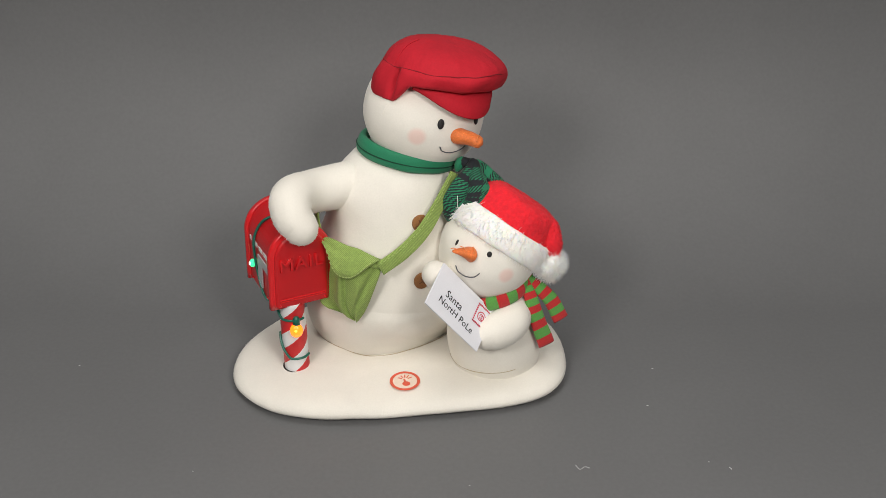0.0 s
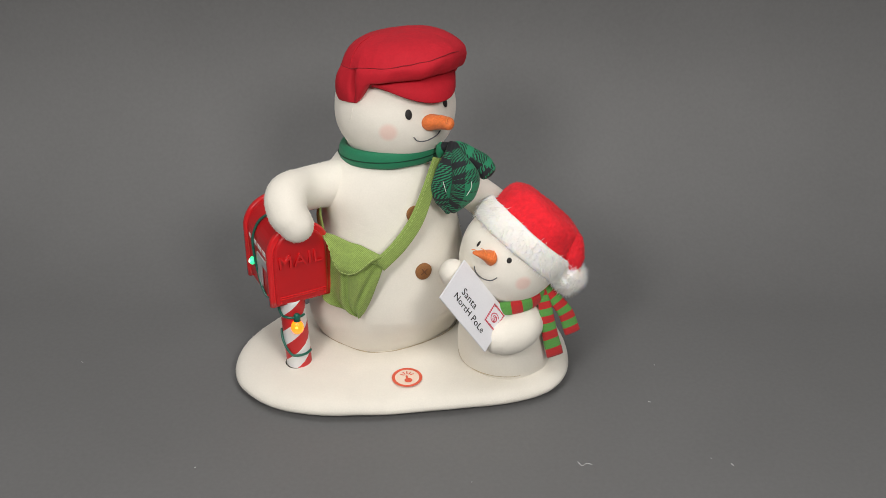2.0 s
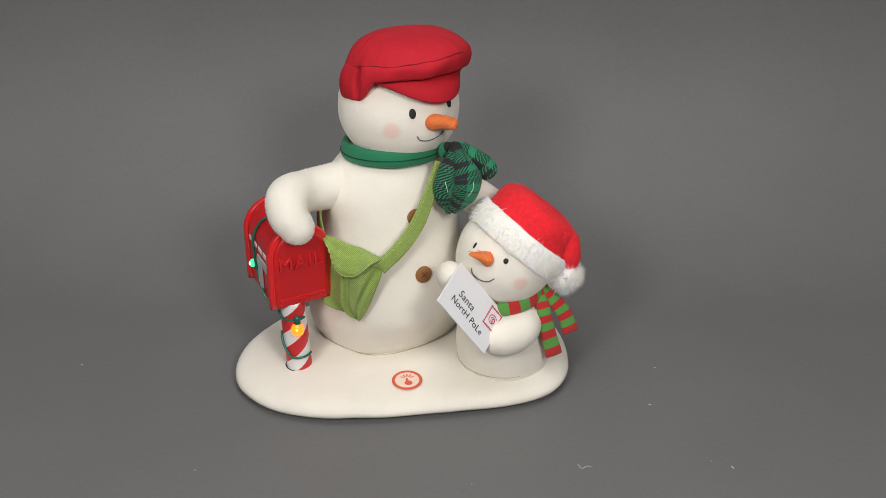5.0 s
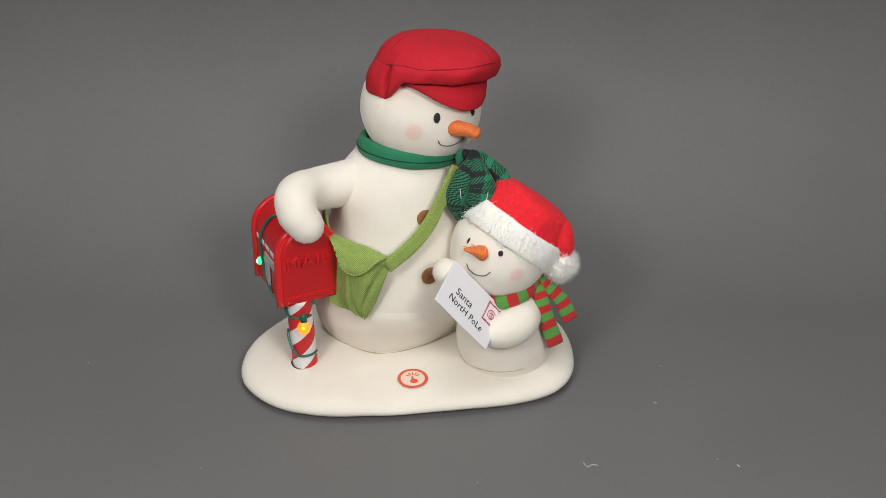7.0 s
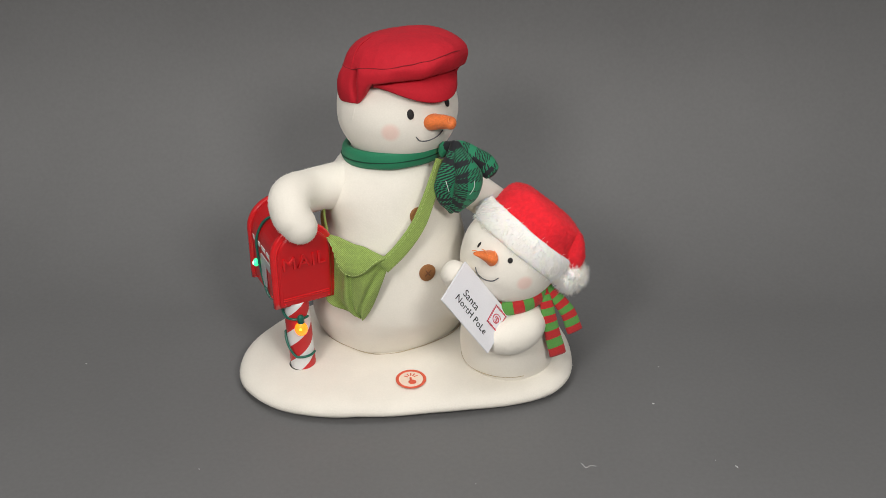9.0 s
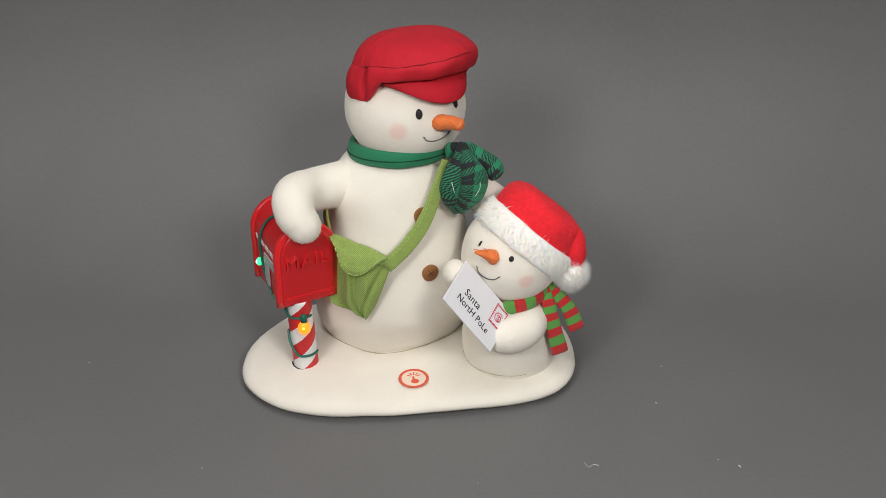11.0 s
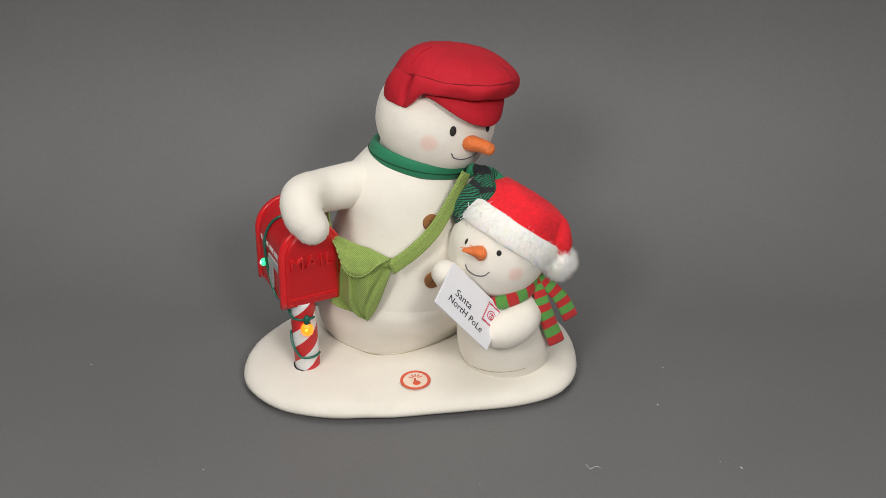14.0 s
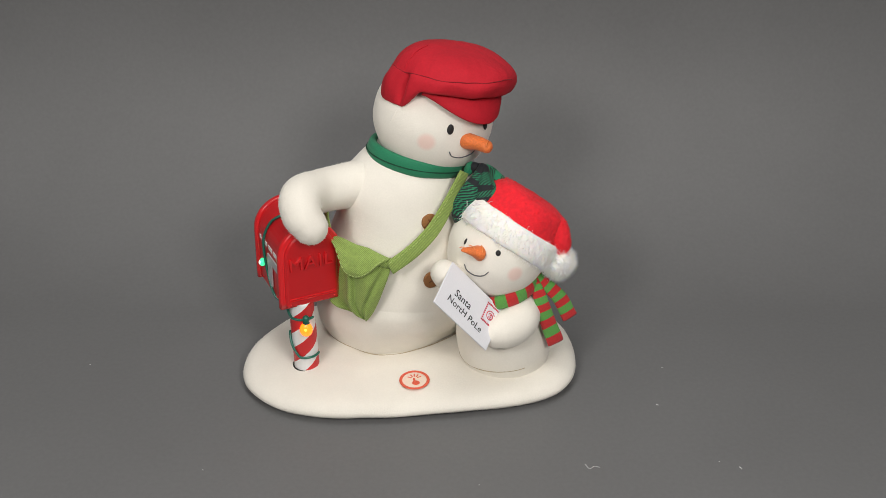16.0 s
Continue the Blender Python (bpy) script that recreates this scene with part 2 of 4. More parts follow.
def turned(profile, centre, n=48, k=56, squash=1.0, wobble=0.0, seed=0.0, foot=None):
    """A stuffed body of revolution through (radius, height) pairs, with slight unevenness."""
    prof = spline([(r, 0, z) for r, z in profile], n)
    rings = []
    for q in prof:
        ring = []
        for j in range(k):
            a = 2 * math.pi * j / k
            d = Vector((math.cos(a), math.sin(a) * squash, 0))
            w = 1 + wobble * noise.noise(Vector((d.x * 1.3 + seed, d.y * 1.3, q.z * 22)))
            w *= foot(a, q.z) if foot else 1
            ring.append(Vector(centre) + d * max(q.x, 0.0004) * w + Vector((0, 0, q.z)))
        rings.append(ring)
    return loft(rings)


def ball(centre, radii, m=None, n=28, k=40, wobble=0.0, seed=0.0, bm=None):
    rings = []
    for i in range(1, n):
        e = math.pi * i / n - math.pi / 2
        ring = []
        for j in range(k):
            a = 2 * math.pi * j / k
            d = Vector((math.cos(e) * math.cos(a), math.cos(e) * math.sin(a), math.sin(e)))
            w = 1 + wobble * noise.noise(d * 2.2 + Vector((seed, 0, 0)))
            q = Vector((d.x * radii[0] * w, d.y * radii[1] * w, d.z * radii[2] * w))
            ring.append(Vector(centre) + ((m @ q) if m else q))
        rings.append(ring)
    return loft(rings, bm=bm)


def box(size, m, bevel=0.0, segments=2, bm=None):
    b2 = bmesh.new()
    bmesh.ops.create_cube(b2, size=1)
    bmesh.ops.scale(b2, vec=size, verts=b2.verts)
    if bevel:
        bmesh.ops.bevel(b2, geom=b2.edges[:], offset=bevel, segments=segments, affect="EDGES", profile=0.5)
    bmesh.ops.transform(b2, matrix=m, verts=b2.verts)
    return b2


def ring_path(centre, rx, ry, n=64, m=None, z=None):
    res = []
    for j in range(n):
        a = 2 * math.pi * j / n
        q = Vector((rx * math.cos(a), ry * math.sin(a), z(a) if z else 0))
        res.append(Vector(centre) + ((m @ q) if m else q))
    return res


def tufts(spots, length, width, lay=None, spread=0.6, seed=1, bm=None):
    """Pile or fur: thin bent tapered hairs. spots: (place, normal) pairs."""
    rnd = random.Random(seed)
    bm = bm or bmesh.new()
    for p, nrm in spots:
        j = Vector((rnd.gauss(0, 1), rnd.gauss(0, 1), rnd.gauss(0, 1))) * spread
        d = (nrm + j * 0.6 + (lay or Vector())).normalized()
        l = length * rnd.uniform(0.55, 1.25)
        bend = Vector((rnd.gauss(0, 1), rnd.gauss(0, 1), rnd.gauss(0, 1))) * 0.25 + (lay or Vector()) * 0.5
        mid = p + d * l * 0.55
        tip = mid + (d + bend).normalized() * l * 0.5
        u = d.orthogonal().normalized()
        v = d.cross(u)
        w = width * rnd.uniform(0.7, 1.3)
        a = [bm.verts.new(p + (u * math.cos(x) + v * math.sin(x)) * w) for x in (0, 2.1, 4.2)]
        b = [bm.verts.new(mid + (u * math.cos(x) + v * math.sin(x)) * w * 0.75) for x in (0, 2.1, 4.2)]
        t = bm.verts.new(tip)
        for i in range(3):
            bm.faces.new((a[i], a[(i + 1) % 3], b[(i + 1) % 3], b[i]))
            bm.faces.new((b[i], b[(i + 1) % 3], t))
    return bm


def surface_spots(ob, count, seed=1, keep=None):
    """Places and normals spread evenly over a mesh."""
    rnd = random.Random(seed)
    me = ob.data
    polys = [q for q in me.polygons if keep is None or keep(q.center)]
    res = []
    for q in rnd.choices(polys, weights=[q.area for q in polys], k=count):
        vs = [me.vertices[i] for i in q.vertices]
        u, v = rnd.random(), rnd.random()
        w = [(1 - u) * (1 - v), u * (1 - v), u * v, (1 - u) * v] if len(vs) == 4 else [rnd.random() + 1e-4 for _ in vs]
        s = sum(w)
        res.append((sum((v.co * x for v, x in zip(vs, w)), Vector()) / s, sum((v.normal * x for v, x in zip(vs, w)), Vector()).normalized()))
    return res


def shaggy(ob, name, spots, length, lay, label, seed):
    """Long loose hairs over a dense white pile."""
    fur = part(name, tufts(spots, length, 0.0002, lay=lay, spread=0.5, seed=seed), M_FUR, ob, label, keep=True)
    return tagged(fur, kind="stuff")


def plush(ob, count, seed):
    """Red plush pile that lies in loose clumps."""
    bm = tufts(surface_spots(ob, count, seed), 0.0013, 0.00017, lay=Vector((0.15, -0.1, -0.35)), spread=0.40, seed=seed)
    return tagged(part("plush_nap", bm, M_SANTA, ob, "short red plush pile", keep=True), kind="stuff")


def fuzz(ob, count, length=0.0011, seed=11, keep=None):
    """Short fleece pile on a part."""
    bm = tufts(surface_spots(ob, count, seed, keep), length * 0.75, 0.00010, spread=0.9, seed=seed)
    return tagged(part("fleece_nap", bm, M_FLEECE, ob, "short ivory pile", keep=True), kind="stuff")


def lettering(name, text, size, m, material, parent, depth=0.0003, label="", spacing=1.0, leading=1.0, shear=0.0):
    """Raised or printed words in the built-in font, as one mesh."""
    cu = bpy.data.curves.new(name, "FONT")
    cu.body, cu.size, cu.extrude, cu.align_x, cu.align_y = text, size, depth, "CENTER", "CENTER"
    cu.offset = -0.00003 if depth < 0.0005 else 0.00002
    cu.space_character, cu.space_line, cu.shear, cu.resolution_u = spacing, leading, shear, 3
    tmp = new(name, cu)
    me = bpy.data.meshes.new_from_object(tmp)
    bpy.data.objects.remove(tmp)
    bm = bmesh.new()
    bm.from_mesh(me)
    bpy.data.meshes.remove(me)
    bmesh.ops.transform(bm, matrix=m, verts=bm.verts)
    return part(name, bm, material, parent, label, smooth=False)


def facing(p, n, up=(0, 0, 1)):
    """A pose at p whose z axis is n and whose y axis leans to up."""
    n = Vector(n).normalized()
    y = (Vector(up) - n * Vector(up).dot(n)).normalized()
    x = y.cross(n)
    return Matrix.Translation(p) @ Matrix((x, y, n)).transposed().to_4x4()


# ---- the table sweep ----
def backdrop():
    """One grey sheet: flat under the toy, curving up behind it, and on behind the camera."""
    bm = bmesh.new()
    prof = [(-2.6, 1.9), (-2.45, 0.35), (-2.2, 0.0), (-1.2, 0.0), (-0.4, 0.0), (-0.1, 0.0), (0.04, 0.0)]
    r, y0 = 0.24, 0.09
    for i in range(33):
        a = math.pi / 2 * i / 32
        prof.append((y0 + r * math.sin(a), r - r * math.cos(a)))
    prof += [(y0 + r + 0.01, 0.5), (y0 + r + 0.02, 1.0), (y0 + r + 0.03, 2.2)]
    xs = [-2.5 + 0.25 * i for i in range(21)]
    grid = [[bm.verts.new((x, y, z)) for x in xs] for y, z in prof]
    for a, b in zip(grid, grid[1:]):
        for i in range(len(xs) - 1):
            bm.faces.new((a[i], a[i + 1], b[i + 1], b[i]))
    ob = part("backdrop", bm, M_BACKDROP, None)
    return tagged(ob, "seamless matt grey backdrop sweeping up from a table", "backdrop", kind="structure")


backdrop()


# ---- the fleece snow base ----
def snow_base():
    base = thing("snow_base", (0, 0.015, 0), "oval ivory fleece snow base with a printed press symbol", "toy base")
    bm = bmesh.new()
    k = 144

    waves = [(-1.2, -8.9), (29.6, 4.2), (2.4, -5.8), (1.5, 0.8), (0.3, -1.7), (-1.2, 0.3), (-0.5, -0.1), (-0.7, 0.5), (-0.4, 0.2), (-0.1, 0.3)]

    def outline(a, grow):
        # uneven oval: mean radius and its waves round the edge, in millimetres
        r = 116.9 + sum(p * math.cos((i + 1) * a) + q * math.sin((i + 1) * a) for i, (p, q) in enumerate(waves))
        r = r * 0.001 + grow
        return Vector((0.0045 + r * math.cos(a), 0.0225 + r * math.sin(a), 0))

    rings = []
    for grow, z in ((-0.040, 0.0004), (-0.036, 0.0048), (-0.009, 0.0050), (-0.0020, 0.0065), (0.0, 0.0095), (-0.0012, 0.0125), (-0.0045, 0.0158),
                    (-0.010, 0.0180), (-0.020, 0.0195), (-0.036, 0.0205), (-0.055, 0.0208), (-0.075, 0.0206)):
        ring = []
        for j in range(k):
            q = outline(2 * math.pi * j / k, grow)
            q.z = z
            w = noise.noise(q * 18) * 0.0016 + noise.noise(q * 55) * 0.0004
            q.z += w if 0.006 < z else 0.0
            q += Vector((noise.noise(q * 30), noise.noise(q * 30 + Vector((5, 0, 0))), 0)) * 0.0009
            ring.append(q)
        rings.append(ring)
    loft(rings, bm=bm)
    cover = part("fleece_cover", bm, M_FLEECE_BASE, base)
    fuzz(cover, 14000, 0.0013, 21, lambda c: c.z > 0.003)
    # printed press symbol
    c = Vector((0.0074, -0.0388, 0.0203))
    ground = ball(c, (0.0112, 0.0112, 0.0005), n=8)
    part("symbol_ground", ground, M_PRINT_PALE, base, "pale round print ground")
    rim = sweep(ring_path(c + Vector((0, 0, 0.0003)), 0.0118, 0.0118, 48), 0.0013, 0.0005, closed=True, k=8)
    part("symbol_ring", rim, M_PRINT, base, "fuzzy orange-red printed ring")
    for a in (0, 32, 64, 96, 128):
        d = Vector((math.cos(radians(a + 30)), math.sin(radians(a + 30)), 0))
        ray = sweep([c + Vector((0, 0.0012, 0.0008)) + d * 0.0030, c + Vector((0, 0.0012, 0.0008)) + d * 0.0062], 0.0005, 0.0003, n=3, k=6)
        part("symbol_ray", ray, M_PRINT, base, "orange-red printed ray")
    pointer = sweep([c + Vector((-0.0005, 0.0015, 0.0008)), c + Vector((0.0002, -0.003, 0.0008))], 0.0009, 0.0003, n=3, k=8)
    part("symbol_pointer", pointer, M_PRINT, base, "orange-red printed pointer")
    pad = ball(c + Vector((0.0013, -0.0045, 0.0008)), (0.0034, 0.0031, 0.0004), n=8, k=20)
    part("symbol_pad", pad, M_PRINT, base, "orange-red printed blot")
    return base


snow_base()


# ---- the large snowman ----
BODY = Vector((-0.0115, 0.05, 0))
HEAD = Vector((-0.0108, 0.05, 0.2337))
HEAD_R = Vector((0.0503, 0.0490, 0.0478))


def head_point(n, out=0.0):
    """A place on the large head in the direction n, and the normal there."""
    n = Vector(n).normalized()
    p = HEAD + Vector((n.x * HEAD_R.x, n.y * HEAD_R.y, n.z * HEAD_R.z))
    g = Vector((n.x / HEAD_R.x, n.y / HEAD_R.y, n.z / HEAD_R.z)).normalized()
    return p + g * out, g


def felt_button(parent, p, n, r, kind="felt_button"):
    m = facing(p, n)
    bm = bmesh.new()
    rings = []
    for rr, z in ((r * 0.96, -0.002), (r, 0.0002), (r * 0.98, 0.0009), (r * 0.9, 0.0012), (r * 0.3, 0.0013), (r * 0.02, 0.0013)):
        rings.append([m @ Vector((rr * math.cos(a) * (1 + 0.02 * math.sin(3 * a)), rr * math.sin(a), z)) for a in
                      [2 * math.pi * j / 28 for j in range(28)]])
    loft(rings, bm=bm)
    b = part(kind, bm, M_FELT, parent, "round brown felt button")
    for a in (35, 125):
        d = Vector((math.cos(radians(a)), math.sin(radians(a)), 0)) * r * 0.45
        st = sweep([m @ (d + Vector((0, 0, 0.0012))), m @ Vector((0, 0, 0.0017)), m @ (-d + Vector((0, 0, 0.0012)))], 0.0005, n=5, k=6)
        part("stitch", st, M_FELT_THREAD, b, "dark crossed thread")
    return b


def carrot(parent, base, tip, r, flat=0.8, point=0.5):
    base, tip = Vector(base), Vector(tip)
    d = tip - base
    taper = [r * q for q in (0.90, 1.04, 1.0 - (1 - point) * 0.38, 1.0 - (1 - point) * 0.78, point, point * 0.45)]
    bm = sweep([base - d * 0.06, base + d * 0.06, base + d * 0.42, base + d * 0.78, tip, tip + d.normalized() * r * 0.5 * point], taper,
               [q * flat for q in taper], n=34, k=24, round_ends=False, rough=0.0016)
    nose = part("carrot_nose", bm, M_CARROT, parent, "stuffed orange carrot nose with stitches")
    for i, u in enumerate((0.25, 0.45, 0.62, 0.8)):
        c = base + d * u
        rr = r * (1.03 - (1 - point) * max(u - 0.15, 0) / 0.85)
        x = d.normalized()
        v = Vector((0, 0, 1))
        v = (v - x * v.dot(x)).normalized()
        w = v.cross(x)
        side = 1 if i % 2 else -1
        pts = [c + (w * math.cos(a) + v * flat * math.sin(a)) * rr * 1.02 + x * 0.002 * side * a for a in (0.5 + 0.3 * i, 1.1 + 0.3 * i, 1.7 + 0.3 * i)]
        part("stitch", sweep(pts, 0.0004, n=6, k=5), M_CARROT_THREAD, nose, "shiny orange thread")
    return nose


def embroidered_eye(parent, p, n, rx, ry, up):
    m = facing(p, n, up)
    bm = ball((0, 0, 0), (rx, ry, 0.0011), n=10, k=20)
    bmesh.ops.transform(bm, matrix=m, verts=bm.verts)
    return part("eye", bm, M_BLACK, parent, "black embroidered oval eye")


def foot_round(a):
    """The radius of the large body's sewn foot in the direction a."""
    turn = [-180, -160, -136, -112, -90, -60, -36, -14, 0, 90, 180]
    r = [0.0665, 0.0645, 0.0572, 0.0572, 0.0515, 0.0500, 0.0525, 0.0610, 0.0640, 0.0640, 0.0665]
    d = math.degrees(a)
    return sum(float(np.interp((d + o + 180) % 360 - 180, turn, r)) for o in (-8, -4, 0, 4, 8)) / 5


def body_foot(a, z):
    u = min(max((0.070 - z) / 0.048, 0), 1)
    u = u * u * (3 - 2 * u)
    return 1 + (foot_round(a) / 0.0615 - 1) * u


def shoulder(a, z):
    """The torso swells where the bent arm is sewn on."""
    off = ((math.degrees(a) - 206 + 180) % 360 - 180) / 34
    return body_foot(a, z) * (1 + 0.20 * math.exp(-off * off - ((z - 0.171) / 0.020) ** 2))


def large_snowman():
    man = thing("plush_snowman", (-0.0115, 0.05, 0.0205), "large ivory fleece snowman in a red cap beside a mailbox", "plush toy")
    lower = turned([(0.030, 0.010), (0.054, 0.0125), (0.061, 0.022), (0.0670, 0.036), (0.0702, 0.049), (0.0708, 0.062), (0.0700, 0.074), (0.063, 0.088),
                    (0.045, 0.096), (0.001, 0.100)], BODY, wobble=0.02, k=80, foot=body_foot)
    lower = part("lower_body", lower, M_FLEECE, man)
    fuzz(lower, 5000, 0.0010, 23)
    # sewn hem; its darker tan also paints the contact shade
    hem = [BODY + Vector(((foot_round(a) + 0.0002) * math.cos(a), (foot_round(a) + 0.0002) * math.sin(a), 0.0212 + 0.0006 * math.sin(5 * a))) for a in [2 * math.pi * j / 80 for j in range(80)]]
    part("hem", sweep(hem, 0.00045, closed=True, k=6, rough=0.0005), M_HEM_SHADE, lower, "tight sewn hem on the base, coloured dark for contact shade")
    torso = turned([(0.001, 0.026), (0.050, 0.030), (0.0655, 0.042), (0.0704, 0.054), (0.0714, 0.067), (0.0702, 0.088), (0.0650, 0.112), (0.0590, 0.138),
                    (0.0530, 0.162), (0.0480, 0.180), (0.0410, 0.194), (0.028, 0.204), (0.001, 0.206)], BODY, wobble=0.02, seed=0.0, k=96, foot=shoulder)
    torso = part("torso", torso, M_FLEECE, man)
    fuzz(torso, 9000, 0.0010, 22)
    # chest buttons
    for x, y, z, nx, ny, nz in ((0.0166, -0.0065, 0.1600, 0.40, -0.88, 0.22), (0.0240, -0.0115, 0.1105, 0.50, -0.85, 0.10)):
        rr = float(np.interp(z, [0.068, 0.088, 0.112, 0.138, 0.162, 0.18], [0.0714, 0.07, 0.065, 0.059, 0.053, 0.048]))
        n = Vector((x - BODY.x, y - BODY.y, 0)).normalized()
        felt_button(torso, BODY + n * (rr + 0.0006) + Vector((0, 0, z)), n + Vector((0, 0, nz)), 0.0075)
    # arms
    arm = sweep([(-0.022, 0.040, 0.171), (-0.046, 0.035, 0.1718), (-0.075, 0.018, 0.174), (-0.0895, -0.006, 0.180), (-0.0880, -0.021, 0.173),
                 (-0.0815, -0.0265, 0.1645)],
                [0.0215, 0.0200, 0.0180, 0.0175, 0.0166, 0.0145], n=48, k=32, rough=0.0006)
    fuzz(part("arm", arm, M_FLEECE, man, "bent arm resting on the mailbox"), 6000, 0.0012, 24)
    hug = sweep([(0.010, 0.05, 0.172), (0.045, 0.05, 0.166), (0.072, 0.045, 0.152), (0.098, 0.035, 0.132), (0.105, 0.03, 0.115)],
                [0.017, 0.0165, 0.016, 0.0165, 0.013], n=30, k=24, rough=0.0005)
    part("hugging_arm", hug, M_FLEECE, man, "arm around the small snowman")
    # head
    cheeks = [(HEAD + Vector((-0.0744 * HEAD_R.x, -0.9963 * HEAD_R.y, -0.043 * HEAD_R.z)) - Vector(man["at"]), 0.0095)]
    fleece = blushed(node_material("blushed_fleece", WHITE, **FLEECE), cheeks)
    head = part("head", ball(HEAD, HEAD_R, wobble=0.015, n=40, k=56), fleece, man, "round head with blushed cheeks")
    for n in ((0.2224, -0.9332, 0.2824), (0.7845, -0.5017, 0.3645)):
        p, g = head_point(n, 0.0002)
        embroidered_eye(head, p, g, 0.0028, 0.0042, (-0.12, 0, 1))
    p, g = head_point((0.565, -0.818, 0.110), -0.002)
    carrot(head, p, p + Vector((0.0170, -0.0140, 0.0066)), 0.0077, 0.86, 0.66)
    smile = [head_point(n, 0.0003)[0] for n in ((0.335, -0.933, -0.115), (0.3999, -0.8959, -0.1937), (0.5416, -0.8133, -0.2125), (0.6849, -0.7116, -0.157), (0.745, -0.660, -0.085))]
    part("smile", sweep(smile, 0.00048, n=20, k=6), M_SMILE, head, "thin grey stitched smile")
    seam = [head_point(n, 0.0000)[0] for n in ((-0.60, -0.70, 0.36), (-0.66, -0.72, 0.20), (-0.69, -0.72, 0.02))]
    part("head_seam", sweep(seam, 0.00026, n=12, k=6), M_FLEECE, head, "faint ivory seam")
    cap(man, head)
    collar(man)
    return man


def cap(man, head):
    """A flat cap: crown with a sewn edge, ear-side band, and a soft visor."""
    bm = bmesh.new()
    k = 192
    seat = Matrix.Translation(HEAD + Vector((0.0035, 0, 0.001))) @ pose(0, 0, 0, -15, -3, 31)

    def at(a, r, z, shift=0.0, slide=0.0):
        # a: 0 at the front
        return seat @ Vector((r * 0.885 * math.sin(a) + slide, -r * 0.885 * math.cos(a) - shift, z * 0.95 + 0.0065))

    def mixfb(a, front, sidev, back):
        c = math.cos(a)
        return sidev + (front - sidev) * max(c, 0) ** 1.5 + (back - sidev) * max(-c, 0) ** 1.5

    rows_ = [
        # (front r, side r, back r), (front z, side z, back z)
        ((0.046, 0.0555, 0.0560), (0.0255, 0.012, 0.002)),
        ((0.052, 0.0575, 0.0575), (0.0245, 0.0085, -0.002)),
        ((0.0585, 0.0590, 0.0585), (0.0240, 0.0100, 0.001)),
        ((0.0620, 0.0592, 0.0585), (0.0248, 0.0160, 0.010)),
        ((0.0640, 0.0588, 0.0580), (0.0270, 0.0245, 0.018)),
        ((0.0655, 0.0582, 0.0575), (0.0305, 0.0290, 0.026)),
        ((0.0655, 0.0578, 0.0572), (0.0345, 0.0325, 0.030)),
        ((0.0640, 0.0570, 0.0565), (0.0375, 0.0350, 0.0335)),
        ((0.0634, 0.0567, 0.0562), (0.0383, 0.0357, 0.0345)),
        ((0.0615, 0.0545, 0.0540), (0.0425, 0.0410, 0.0400)),
        ((0.0570, 0.0505, 0.0500), (0.0475, 0.0470, 0.0462)),
        ((0.0480, 0.0430, 0.0425), (0.0525, 0.0535, 0.0530)),
        ((0.0340, 0.0325, 0.0320), (0.0565, 0.0580, 0.0578)),
        ((0.0180, 0.0180, 0.0170), (0.0590, 0.0602, 0.0600)),
        ((0.0010, 0.0010, 0.0010), (0.0602, 0.0606, 0.0606)),
    ]
    rings = []
    for i, (rr, zz) in enumerate(rows_):
        ring = []
        for j in range(k):
            a = 2 * math.pi * j / k
            deg = math.degrees(a if a < math.pi else a - 2 * math.pi)
            r, z = mixfb(a, *rr), mixfb(a, *zz)
            if i < 4:
                # the crown tucks under over the visor and runs down into the ear flap behind it
                u = min(max((-deg - 50) / 22 if deg < 0 else (deg - 100) / 22, 0), 1)
                u = u * u * (3 - 2 * u)
                z = zz[0] + ((0.0095, 0.0065, 0.0080, 0.0150)[i] + 0.003 * max(-math.cos(a) - 0.1, 0) - zz[0]) * u
                r -= (0.0085, 0.0050, 0.0018, 0.0)[i] * (1 - u)
            if 5 <= i <= 11:
                # the sewn edge climbs towards the front corner
                z += (0.0015, 0.0030, 0.0042, 0.0045, 0.0030, 0.0012, 0.0)[i - 5] * max(math.cos(a - radians(55)), 0) ** 1.5
            if 1 <= i <= 7:
                for mid, wide, deep in ((-75, 3.2, 0.0062), (-66, 6, -0.0012), (-95, 11, -0.0022), (60, 8, 0.0030), (-28, 9, 0.0012), (14, 12, 0.0014)):
                    off = (deg - mid + 180) % 360 - 180
                    r -= deep * (0.0, 0.25, 0.8, 1.0, 1.0, 0.8, 0.3)[i - 1] * math.exp(-(off / wide) ** 2)
            q = at(a, r - 0.0035 * max(-math.cos(a), 0), z, 0.0075 * min(i / 6, 1), 0.0022 * min(max(i - 4, 0) / 4, 1))
            amp = 0.0022 if 3 <= i <= 6 else (0.0012 if i < 11 else 0.0003)
            q += noise.noise_vector(Vector((math.sin(a) * 2.5, math.cos(a) * 2.5, i * 0.22))) * amp
            q += noise.noise_vector(Vector((math.sin(a) * 7, math.cos(a) * 7, i * 0.5))) * (0.0005 if i < 12 else 0.0)
            ring.append(q)
        rings.append(ring)
    loft(rings, bm=bm)
    crown = part("cap_crown", bm, M_CAP, head, "puffed red cotton cap crown")
    crown.modifiers.new("smooth", "SUBSURF").levels = 1
    crown.modifiers["smooth"].render_levels = 1
    # the seam runs round the back from one front corner to the other
    edge = [rings[8][j % k] + (rings[8][j % k] - HEAD).normalized() * 0.0001 for j in range(34, k + 16)]
    part("cap_seam", sweep(edge, 0.00042, n=240, k=6, rough=0.0003), M_CAP_THREAD, head, "dark sewn seam")
